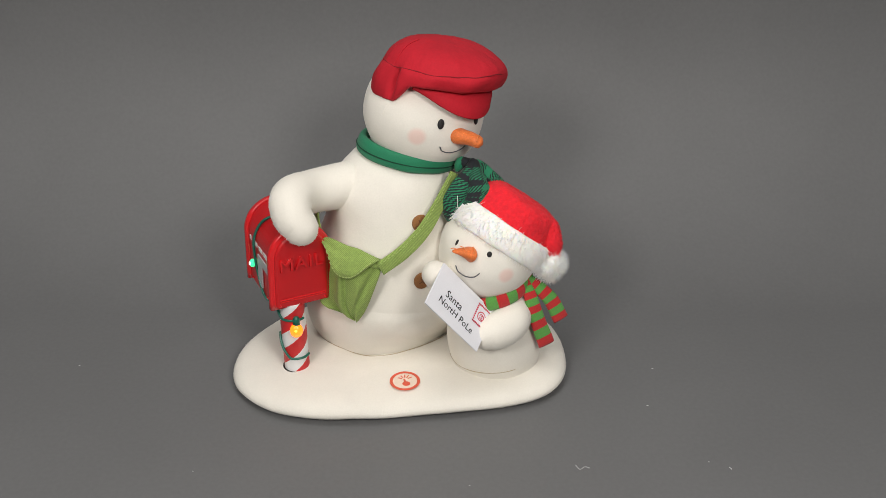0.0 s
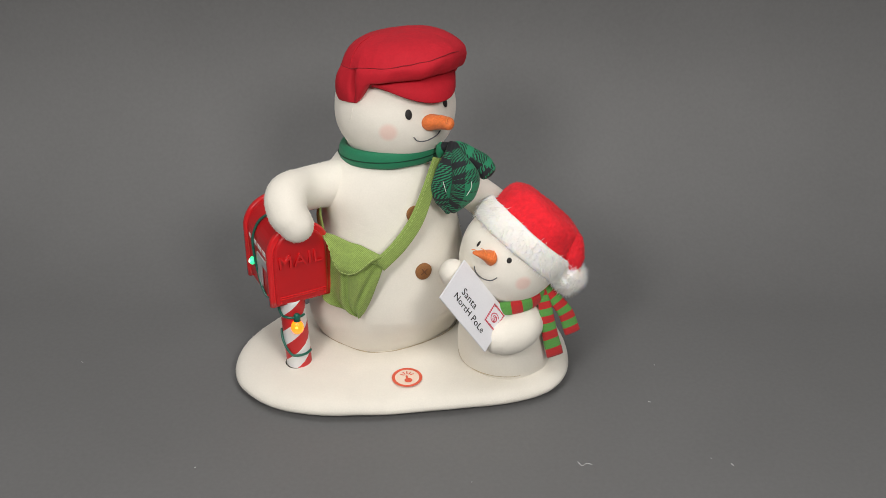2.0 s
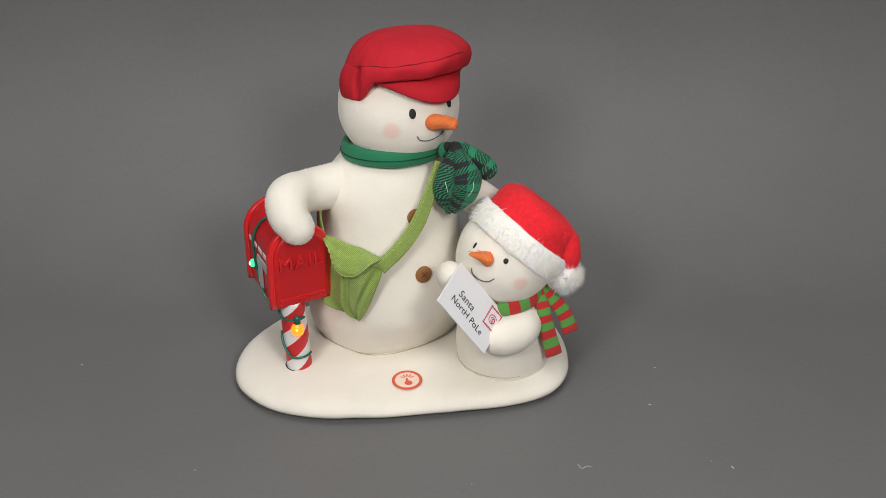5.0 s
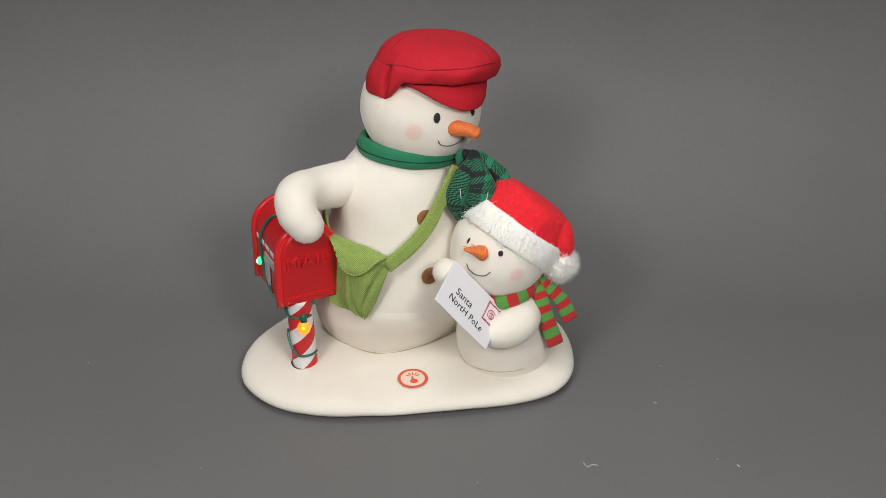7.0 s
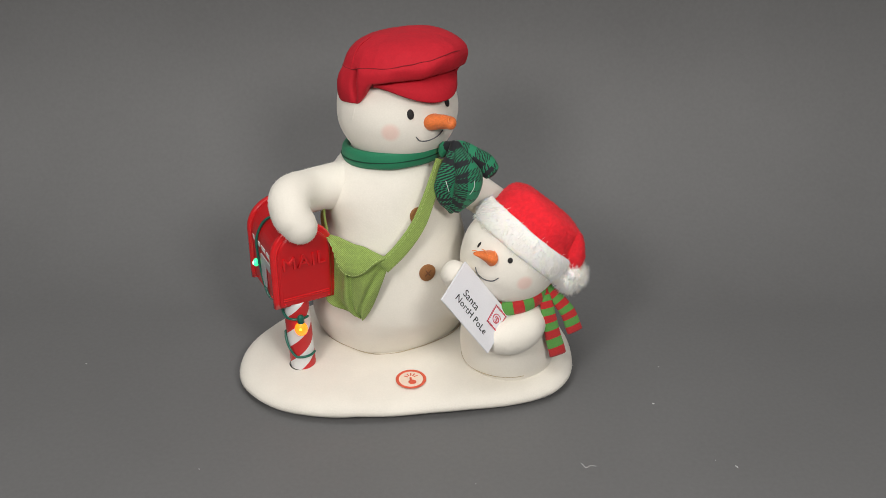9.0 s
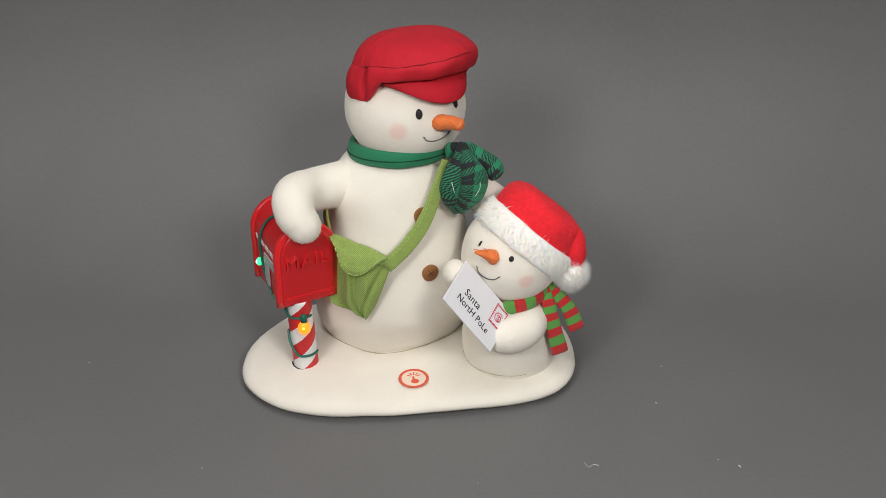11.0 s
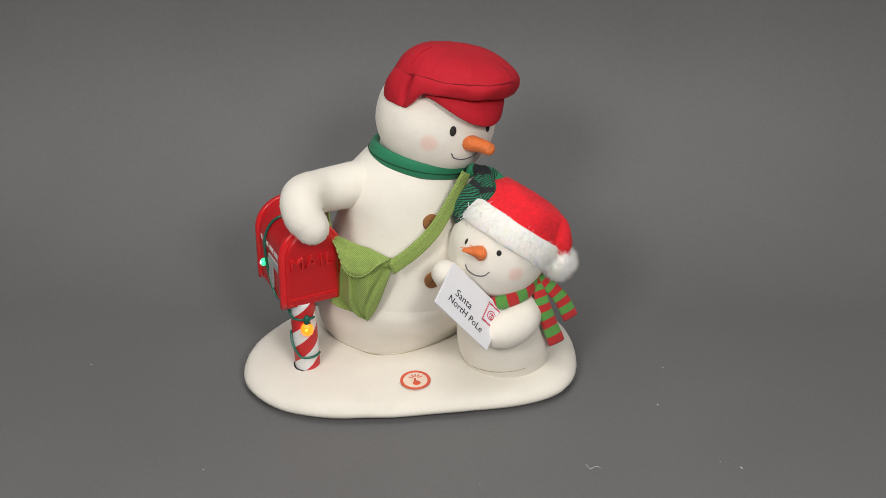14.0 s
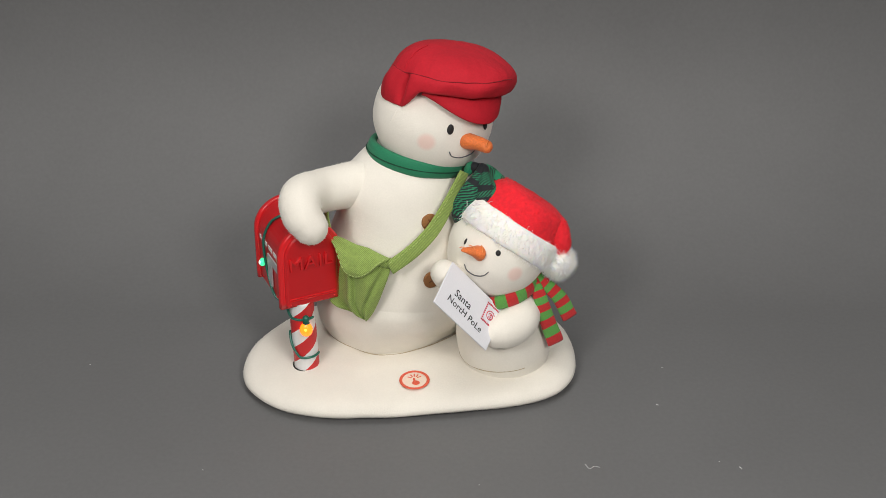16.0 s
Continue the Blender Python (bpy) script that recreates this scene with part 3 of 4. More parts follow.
    panel = [ring[round(k * 277 / 360)] + (ring[round(k * 277 / 360)] - HEAD).normalized() * 0.00002 for ring in rings[8:13]]
    part("panel_seam", sweep(panel, 0.00035, n=30, k=6), M_CAP, head, "flat sewn seam")
    # visor
    bm = bmesh.new()
    rings = []
    n = 40
    for i in range(n + 1):
        a = radians(-52 + 108 * i / n)
        d = math.degrees(a) - 8
        c = max(math.cos(radians(d * (1.45 if d < 0 else 3.0))), 0.0)
        reach = 0.0232 * c ** (1.55 if d < 0 else 0.55)
        inner = at(a, 0.0535, 0.027 - 0.005 * (1 - c), 0.001)
        outer = at(a, 0.0550 + reach * 0.34, 0.0260 - 0.005 * (1 - c) - reach * 0.98, 0.001)
        d = (outer - inner).normalized()
        t = seat.to_3x3() @ Vector((math.cos(a), math.sin(a), 0))
        nn = t.cross(d).normalized() * 0.0013
        mid = (inner + outer) / 2 + (seat.to_3x3() @ Vector((math.sin(a), -math.cos(a), 0))) * 0.002
        rings.append([inner + nn, mid + nn, outer + nn * 0.8, outer + d * 0.0008, outer - nn * 0.8, mid - nn, inner - nn])
    loft(rings, bm=bm)
    line = [q[2].lerp(q[1], 0.25) + (q[2] - q[4]).normalized() * 0.0003 for q in rings]
    visor = part("cap_visor", bm, M_CAP, head, "soft red cotton visor")
    part("visor_seam", sweep(line[2:-2], 0.00028, n=60, k=5), M_CAP_THREAD, head, "dark sewn seam")


def collar(man):
    """A green ribbon scarf round the neck and the plaid bow at its knot."""
    c = Vector((-0.0118, 0.049, 0.1975))
    m = pose(0, 0, 0, -9, -8, 0).to_3x3()
    path = ring_path(c, 0.0405, 0.0405, 72, m)
    bm = sweep(path, 0.0038, 0.0078, closed=True, k=18, power=2.6, rough=0.0005)
    band = part("scarf_wrap", bm, M_COLLAR, man, "folded green ribbon scarf")
    seam = [q + (q - c).normalized() * 0.0039 + Vector((0, 0, -0.0012)) for q in path]
    part("scarf_seam", sweep(seam, 0.0005, closed=True, k=6), M_COLLAR_SEAM, band, "dark green seam")
    knot = Vector((0.0300, 0.0180, 0.2135))
    part("scarf_knot", ball(knot - Vector((0.001, -0.002, 0.002)), (0.0040, 0.0040, 0.007), wobble=0.15), M_COLLAR, band, "green scarf knot")
    ends = (
        ([(0.0368, 0.0120, 0.2197), (0.0359, 0.0075, 0.2098), (0.0341, 0.0045, 0.1960), (0.0336, 0.0035, 0.1800), (0.0383, 0.0055, 0.1631)], [0.0040, 0.0055, 0.0092, 0.0092, 0.0026], [0.004, 0.0055, 0.0075, 0.0075, 0.0030]),
        ([(0.0395, 0.0120, 0.2197), (0.0440, 0.0050, 0.2110), (0.0500, 0.0010, 0.1978), (0.0492, 0.0005, 0.1837), (0.0415, 0.0030, 0.1687)], [0.0040, 0.0075, 0.0118, 0.0115, 0.0060], [0.004, 0.0060, 0.0080, 0.0085, 0.0045]),
        ([knot + Vector((0.001, 0.002, 0.001)), (0.0430, 0.0165, 0.2130), (0.0580, 0.0160, 0.2060), (0.0700, 0.0145, 0.1970)],
         [0.0045, 0.0080, 0.0092, 0.0078], [0.004, 0.0045, 0.005, 0.0035]),
    )
    for pts, ru, rv in ends:
        part("scarf_loop", sweep(pts, ru, rv, side=(0.3, -1, 0.2), n=30, k=20, uv=True, rough=0.002), M_PLAID, band, "green and black plaid scarf loop")
    for pts in ([(0.0547, -0.0105, 0.1996), (0.0552, -0.0108, 0.1947), (0.0535, -0.0105, 0.1895), (0.0522, -0.0095, 0.1864)],
                [(0.0322, -0.0085, 0.1966), (0.0336, -0.0090, 0.1928), (0.0354, -0.0085, 0.1874)]):
        part("plastic_tack", sweep([Vector(q) + Vector((0, 0.0012, 0)) for q in pts], 0.00025, n=10, k=6), M_WHITE_INK, band, "thin clear-white plastic tack")


# ---- the satchel ----
def satchel():
    def sheet(a, b, thick, bulge, n, rows=36, cols=30, folds=()):
        """A stitched cloth panel between two edges; folds: where a crease starts and ends across it, its width and depth."""
        n = Vector(n).normalized()
        ea, eb = spline(a, rows), spline(b, rows)
        rings = []
        for i, (p, q) in enumerate(zip(ea, eb)):
            front, rear_ = [], []
            for j in range(cols):
                u = j / (cols - 1)
                c = p.lerp(q, u)
                c += n * (bulge * math.sin(math.pi * u) * (0.4 + 0.6 * math.sin(math.pi * i / (rows - 1))) + 0.0022 * noise.noise(Vector((c.x * 120, c.y * 60, c.z * 38))))
                for u0, u1, wide, deep in folds:
                    line = u0 + (u1 - u0) * i / (rows - 1)
                    c -= n * deep * math.exp(-((u - line) / wide) ** 2) * math.sin(math.pi * min(max(u, 0.02), 0.98)) ** 0.3
                t = thick / 2 * (0.35 if j in (0, cols - 1) else 1)
                front.append(c + n * t)
                rear_.append(c - n * t)
            rings.append(front + rear_[::-1])
        return loft(rings)

    bag = thing("satchel", (-0.040, -0.010, 0.068), "green twill mail satchel slung across the large snowman", "bag")
    left = [(-0.0491, -0.0200, 0.1284), (-0.0476, -0.0225, 0.1173), (-0.0477, -0.0235, 0.1040), (-0.0476, -0.0225, 0.0875), (-0.0420, -0.0215, 0.0764), (-0.0354, -0.0215, 0.0724)]
    right = [(-0.0100, -0.0235, 0.1273), (-0.0129, -0.0262, 0.1180), (-0.0169, -0.0270, 0.1063), (-0.0216, -0.0262, 0.0928), (-0.0269, -0.0240, 0.0799), (-0.0315, -0.0225, 0.0725)]
    part("pouch", sheet(left, right, 0.0022, 0.0042, (0, -1, 0.1), folds=((0.12, 0.30, 0.06, 0.0040), (0.92, 0.35, 0.08, 0.0034), (0.45, 0.62, 0.09, -0.0020))),
         M_BAG, bag, "slack green twill pouch")
    rear = [(-0.0599, 0.0000, 0.1338), (-0.0597, -0.0040, 0.1140), (-0.0631, -0.0060, 0.0926), (-0.0650, -0.0070, 0.0829), (-0.0602, -0.0100, 0.0779), (-0.0531, -0.0140, 0.0771)]
    part("gusset", sheet(rear, [Vector(q) + Vector((0.001, 0.003, 0)) for q in left], 0.0022, -0.0050, (-0.6, -0.8, 0)), M_BAG, bag, "folded green twill side")
    lining = [Vector(q) + Vector((0, 0.0055, 0.004)) for q in left], [Vector(q) + Vector((0.001, 0.0050, 0.003)) for q in right]
    part("back_panel", sheet(*lining, 0.0018, 0.0, (0, -1, 0.1)), M_BAG, bag, "green twill back panel")
    rim = [Vector(right[0]) + Vector(q) for q in ((-0.0090, -0.0040, 0.0040), (-0.0045, -0.0032, 0.0022), (0.0008, -0.0006, 0.0))]
    part("pouch_rim", sweep(rim, 0.0026, 0.0009, side=(0, -1, 0.2), n=12, k=10, power=3), M_BAG, bag, "turned green twill edge")
    top = [(-0.0621, -0.0010, 0.1448), (-0.0528, -0.0100, 0.1457), (-0.0408, -0.0165, 0.1447), (-0.0268, -0.0205, 0.1406), (-0.0116, -0.0232, 0.1342)]
    low = [(-0.0613, -0.0035, 0.1451), (-0.0554, -0.0165, 0.1382), (-0.0512, -0.0235, 0.1278), (-0.0464, -0.0285, 0.1217), (-0.0394, -0.0312, 0.1195), (-0.0328, -0.0318, 0.1210), (-0.0262, -0.0312, 0.1255), (-0.0197, -0.0298, 0.1312), (-0.0119, -0.0262, 0.1349)]
    flap = part("flap", sheet(top, low, 0.0018, 0.0036, (-0.3, -0.9, 0.2), folds=((0.75, 0.9, 0.12, -0.0012), (0.30, 0.15, 0.10, 0.0010))), M_BAG, bag,
                "green twill flap with topstitching")
    hem = spline([Vector(q) + Vector((-0.0008, -0.0022, 0.0026)) for q in low], 44)
    for i in range(2, 42, 2):
        part("stitch", sweep([hem[i], hem[i + 1]], 0.0004, n=2, k=5), M_BAG_THREAD, flap, "pale green thread")
    path = [(-0.0150, -0.0278, 0.1265), (0.0005, -0.0195, 0.142), (0.0125, -0.0110, 0.160), (0.0200, -0.0010, 0.180), (0.0252, 0.0085, 0.198), (0.0275, 0.0125, 0.208)]
    sides = [(0.10, -1, 0.15), (0.25, -1, 0.15), (0.38, -1, 0.2), (0.5, -0.9, 0.2), (0.6, -0.8, 0.2), (0.6, -0.8, 0.2)]
    strap = part("strap", sweep(path, [0.0062, 0.0066, 0.0066, 0.0062, 0.0058, 0.005], 0.0011, side=sides, n=30, k=12, power=4, round_ends=False),
                 M_BAG, bag, "green twill shoulder strap")
    mid, face = spline(path, 60), spline(sides, 60)
    line = []
    for i in range(60):
        along = (mid[min(i + 1, 59)] - mid[max(i - 1, 0)]).normalized()
        out = (face[i] - along * face[i].dot(along)).normalized()
        line.append(mid[i] + out * 0.0015 - along.cross(out) * 0.0040)
    for i in range(1, 56, 2):
        part("stitch", sweep([line[i], line[i + 1]], 0.00032, n=2, k=5), M_BAG_THREAD, strap, "pale green thread")
    back = [(-0.062, -0.001, 0.142), (-0.0655, 0.012, 0.156), (-0.062, 0.03, 0.166), (-0.05, 0.04, 0.172)]
    part("rear_strap", sweep(back, 0.0062, 0.0011, side=(-1, -0.3, 0.2), n=16, k=12, power=4, round_ends=False), M_BAG, bag, "green twill shoulder strap")
    return bag, strap


# ---- the mailbox ----
def mailbox():
    mail = thing("mailbox", (-0.0885, -0.0150, 0.02), "glossy red toy mailbox on a candy-striped post with string lights", "mailbox")
    at = Vector((-0.0885, -0.0150, 0))
    r = 0.0110

    def axis(z):
        # the post leans a little
        return at + Vector((0.0008 - 0.043 * (z - 0.02), 0, z))

    # striped post: a helix of red and white strips
    bm = bmesh.new()
    k, n = 48, 24
    z0, z1 = 0.006, 0.0893
    rings = []
    for i in range(n + 1):
        z = z0 + (z1 - z0) * i / n
        rings.append([axis(z) + Vector((r * math.cos(a), r * math.sin(a), 0)) for a in
                      [2 * math.pi * j / k + 1.15 * (z - z0) / r for j in range(k)]])
    loft(rings, bm=bm)
    bm.faces.ensure_lookup_table()
    for i, f in enumerate(bm.faces):
        if i < k * n:
            f.material_index = ((i % k) // 12) % 2
    part("post", bm, [M_STRIPE_RED, M_STRIPE_WHITE], mail, "red and white candy-striped post")
    # a dark ring stands in for the slight shadow where post meets base
    foot_shade = sweep(ring_path(at + Vector((0.0004, -0.0002, 0.0198)), r + 0.0003, r + 0.0003, 32), 0.0009, 0.0010, closed=True, k=8)
    part("post_socket", foot_shade, M_POST_SHADE, mail, "dark ring standing in for the shadow round the post")
    # box
    m = Matrix.Translation((-0.0811, -0.0187, 0.0900)) @ pose(0, 0, 0, 0, 0, 27.5)
    w, straight, length = 0.0252, 0.0445, 0.0605

    def arch(grow, y, low=0.0):
        pts = []
        hw = w + grow
        pts.append((-hw, low))
        for i in range(7):
            pts.append((-hw, low + (straight - low) * (i + 1) / 7))
        for i in range(1, 20):
            a = math.pi - math.pi * i / 20
            pts.append((hw * math.cos(a), straight + hw * math.sin(a) * 1.0))
        for i in range(8):
            pts.append((hw, straight - (straight - low) * i / 7))
        return [m @ Vector((x, y, z)) for x, z in pts]

    body = part("box", loft([arch(0, y) for y in (0.002, 0.015, 0.035, 0.05, length)]), M_RED, mail, "arched red mailbox body", smooth=False)
    for name, y in (("front_rim", 0.0), ("rear_rim", length - 0.004)):
        rim = loft([arch(g, y + d, low=-0.003) for g, d in ((0.0008, -0.0006), (0.0020, 0.0002), (0.0024, 0.0016), (0.0024, 0.0036), (0.0010, 0.0048))])
        part(name, rim, M_RED_TRIM, mail, "rolled red rim")
    door = loft([arch(g, y, low=0.0) for g, y in ((-0.0022, 0.0), (-0.0022, -0.0020), (-0.0034, -0.0030), (-0.0050, -0.0034))])
    door = part("door", door, M_RED, mail, "red mailbox door with raised letters", smooth=False)
    # lighter red than the door stands in for highlights on the letters
    lettering("raised_word", "MAIL", 0.0164, m @ pose(-0.0012, -0.0034, 0.0395, 90, 0, 0), M_RED_TRIM, door, 0.0021, "raised red word, lightened for its highlights", 1.10)
    for z in (0.0100, 0.0118):
        part("door_ledge", box((0.041, 0.0012, 0.0009), m @ pose(0.0, -0.0036, z - 0.005), 0.0003), M_RED_TRIM, door, "thin moulded ledge", smooth=False)
    for x in (-0.0195, 0.0195):
        part("rivet", ball(m @ Vector((x, -0.0034, 0.0015)), (0.0011, 0.0011, 0.0011), n=8, k=12), M_RED_TRIM, door, "small round rivet")
    for y in (0.012, 0.030, 0.048):
        part("rivet", ball(m @ Vector((-w - 0.0002, y, 0.0025)), (0.001, 0.001, 0.001), n=8, k=12), M_RED_TRIM, body, "small round rivet")
    # pull tab at the top of the door
    part("pull_tab", box((0.012, 0.006, 0.004), m @ pose(0, -0.0045, straight + w - 0.007), 0.0012), M_RED_TRIM, door, "small red pull tab", smooth=False)
    # flag and the writing on its side, as bars
    flag = box((0.0014, 0.028, 0.0080), m @ pose(-w - 0.0009, 0.0165, 0.0320), 0.0004)
    flag = part("flag", flag, M_SILVER, mail, "silver signal flag", smooth=False)
    part("flag_arm", box((0.0014, 0.0100, 0.0240), m @ pose(-w - 0.0010, 0.0255, 0.0190), 0.0004), M_SILVER, flag, "silver flag arm", smooth=False)
    for y, l in ((0.0500, 0.004), (0.039, 0.011), (0.0255, 0.009), (0.0125, 0.011)):
        part("writing_bar", box((0.0004, l, 0.0042), m @ pose(-w - 0.0001, y, 0.0415), 0.0001), M_WHITE_INK, body, "white printed bar", smooth=False)
    # string lights
    wire = [m @ Vector(q) for q in ((0.010, 0.028, straight + w + 0.001), (-0.008, 0.030, straight + w - 0.0005), (-0.020, 0.034, straight + 0.0185),
                                    (-w - 0.0012, 0.038, straight + 0.002), (-w - 0.0014, 0.038, 0.030), (-w - 0.0014, 0.031, 0.014), (-w - 0.001, 0.019, 0.001),
                                    (-w + 0.004, 0.012, -0.004))]
    part("wire", sweep(wire, 0.0011, n=48, k=8), M_WIRE, mail, "dark green light wire")
    for turn in ((150, 0.0885, 325, 0.0745), (178, 0.0540, 345, 0.0350)):
        a0, za, a1, zb = turn
        coil = []
        for i in range(20):
            u = i / 19
            a = radians(a0 + (a1 - a0) * u)
            coil.append(axis(za + (zb - za) * min(1, 2.2 * u) ** 0.9) + Vector(((r + 0.0010) * math.cos(a), (r + 0.0010) * math.sin(a), 0)))
        part("wire", sweep(coil, 0.0011, n=40, k=8), M_WIRE, mail, "dark green light wire")
    b = axis(0.0655) + Vector((0.0042, -r - 0.0018, 0))
    bulb = part("bulb", ball(b, (0.0056, 0.0048, 0.0066), n=16, k=24), M_AMBER, mail, "glowing amber bulb")
    part("bulb_core", ball(b + Vector((0, -0.0020, 0.0016)), (0.0026, 0.0028, 0.0026), n=10, k=16), M_AMBER_CORE, bulb, "bright bulb core")
    part("bulb_socket", sweep([b + Vector((0, 0.001, 0.0045)), b + Vector((0, 0.001, 0.0105))], 0.0030, n=4, k=14), M_WIRE, bulb, "green bulb socket")
    g = m @ Vector((-w - 0.0022, 0.0425, 0.0205))
    green = part("bulb", ball(g, (0.0028, 0.0036, 0.0036), n=14, k=20), M_GREENLIT, mail, "glowing green bulb")
    part("bulb_core", ball(g + Vector((-0.0016, -0.0014, 0.0004)), (0.0014, 0.0018, 0.0020), n=10, k=16), M_GREEN_CORE, green, "bright bulb core")
    return mail


MAIL = mailbox()


# ---- the small snowman ----
SMALL = Vector((0.0905, 0.003, 0.02))
SHEAD = Vector((0.0976, -0.005, 0.123))
SHEAD_R = Vector((0.0425, 0.042, 0.0415))


def small_point(n, out=0.0):
    n = Vector(n).normalized()
    p = SHEAD + Vector((n.x * SHEAD_R.x, n.y * SHEAD_R.y, n.z * SHEAD_R.z))
    return p + n * out, n


def small_snowman():
    kid = thing("small_snowman", SMALL, "small ivory fleece snowman in a red plush hat", "plush toy")
    c = Vector((SMALL.x + 0.004, SMALL.y - 0.0035, 0))
    body = turned([(0.020, -0.004), (0.034, 0.004), (0.0400, 0.018), (0.0418, 0.034), (0.0400, 0.052), (0.0350, 0.070), (0.029, 0.086), (0.015, 0.094),
                   (0.001, 0.095)], c, wobble=0.025, seed=4)
    body = part("body", body, M_FLEECE, kid)
    fuzz(body, 4000, 0.0010, 25)
    # same hem line, contact shade included in the colour
    hem = [c + Vector((0.0406 * math.cos(a), 0.0406 * math.sin(a), 0.0212)) for a in [radians(150 + 3 * j) for j in range(46)]]
    part("hem", sweep(hem, 0.0004, n=90, k=6, rough=0.0004), M_HEM_SHADE, body, "tight sewn hem on the base, coloured dark for contact shade")
    felt_button(body, c + Vector((-0.0175, -0.0345, 0.052)), (-0.45, -0.89, 0.05), 0.0052)
    cheek, _ = small_point((0.1781, -0.9787, -0.102))
    fleece = blushed(node_material("blushed_fleece", WHITE, **FLEECE), [(cheek - SMALL, 0.0085)])
    head = part("head", ball(SHEAD, SHEAD_R, wobble=0.03, n=36, k=48, seed=3), fleece, kid, "round head with blushed cheeks")
    for n, rx, ry in (((-0.6447, -0.5242, 0.5564), 0.0009, 0.0027), ((-0.0934, -0.9123, 0.3988), 0.0021, 0.0024)):
        p, g = small_point(n, 0.0002)
        embroidered_eye(head, p, g, rx, ry, (0.3, 0, 1))
    p, g = small_point((-0.42, -0.80, 0.40), -0.0015)
    carrot(head, p, p + Vector((-0.0145, -0.006, 0.0082)), 0.0078, 0.85, 0.20)
    smile = [small_point(n, 0.0003)[0] for n in ((-0.735, -0.67, 0.13), (-0.70, -0.71, 0.02), (-0.58, -0.81, -0.06), (-0.43, -0.90, -0.05), (-0.325, -0.945, 0.035))]
    part("smile", sweep(smile, 0.00048, n=20, k=6), M_SMILE, head, "thin grey stitched smile")
    arm = sweep([(0.100, 0.000, 0.073), (0.1095, -0.018, 0.072), (0.1060, -0.036, 0.069), (0.0930, -0.046, 0.068), (0.0840, -0.048, 0.068)],
                [0.013, 0.0155, 0.0165, 0.0160, 0.0140], n=30, k=24, rough=0.0006)
    part("arm", arm, M_FLEECE, kid, "stubby arm holding the letter")
    arm = sweep([(0.075, -0.012, 0.090), (0.058, -0.026, 0.109), (0.0490, -0.036, 0.125)], [0.013, 0.0135, 0.0115], n=20, k=24, rough=0.0006)
    part("arm", arm, M_FLEECE, kid, "stubby arm holding the letter")
    santa_hat(kid, head)
    striped_scarf(kid)
    return kid


def santa_hat(kid, head):
    """Plush hat tilted over one side, with a furry band and pompom."""
    tilt = Matrix.Translation(SHEAD) @ pose(0, 0, 0, -15, 44, 0)
    t3 = tilt.to_3x3()
    axis = [tilt @ Vector((0, 0, d)) for d in (0.008, 0.020, 0.031, 0.0415, 0.0490, 0.0535, 0.0548)]
    crown = sweep(axis, [0.0395, 0.0397, 0.0390, 0.0376, 0.0340, 0.0230, 0.0020], side=tuple(t3 @ Vector((0, 1, 0))), n=30, k=56, round_ends=False,
                  rough=0.0016)
    crown = part("hat_crown", crown, M_SANTA, head, "red plush hat crown")
    plush(crown, 10000, 31)
    tail = sweep([(0.137, -0.010, 0.146), (0.1450, -0.015, 0.139), (0.1485, -0.019, 0.128), (0.1475, -0.021, 0.115)], [0.0110, 0.0105, 0.0090, 0.0060],
                 [0.010, 0.009, 0.008, 0.006], side=(0, 1, 0), n=24, k=28, rough=0.0012)
    tail = part("hat_tail", tail, M_SANTA, head, "folded red plush hat tail")
    plush(tail, 2600, 32)
    path = ring_path((0, 0, 0), 0.0420, 0.0420, 72)
    path = [tilt @ (q + Vector((0, 0, 0.0165))) for q in path]
    band = sweep(path, 0.0036, 0.0112, side=tuple(t3 @ Vector((0, 0, 1))), closed=True, k=18, rough=0.001)
    band = part("hat_band", band, M_FUR, head, "shaggy white fur band")
    shaggy(band, "band_fur", surface_spots(band, 3600, 7), 0.0040, Vector((-0.55, -0.15, -0.75)), "shaggy white fur", 4)
    c = Vector((0.1450, -0.020, 0.1085))
    pom = part("pompom", ball(c, (0.0122, 0.0122, 0.0122), wobble=0.22), M_FUR, head, "fluffy white pompom")
    shaggy(pom, "pompom_fur", surface_spots(pom, 2200, 8), 0.0052, Vector((0, 0, -0.2)), "fluffy white fur", 5)


def striped_scarf(kid):
    c = Vector((0.0965, -0.0035, 0.0905))
    path = [c + Vector((0.0325 * math.cos(a), 0.0335 * math.sin(a), 0.0045 * math.cos(a) - 0.0008)) for a in [2 * math.pi * j / 72 for j in range(72)]]
    wrap = sweep(path, 0.0036, 0.0062, closed=True, k=14, power=2.6, stripes=3, rough=0.0006)
    wrap = part("scarf_wrap", wrap, [M_KNIT_RED, M_KNIT_GREEN], kid, "red and green striped knit scarf")
    for pts in ([(0.1230, -0.022, 0.0965), (0.1260, -0.0300, 0.084), (0.1290, -0.0330, 0.064), (0.1350, -0.0335, 0.038)],
                [(0.1240, -0.018, 0.0990), (0.1330, -0.0240, 0.0910), (0.1430, -0.0270, 0.0770), (0.1500, -0.0280, 0.0575)]):
        tail = sweep(pts, [0.0042, 0.0056, 0.0066, 0.0074], [0.0030, 0.0026, 0.0024, 0.0022], side=(0.15, -1, 0.35), n=37, k=16, power=3,
                     stripes=4, round_ends=False, rough=0.0006)
        part("scarf_tail", tail, [M_KNIT_RED, M_KNIT_GREEN], wrap, "red and green striped knit scarf end")


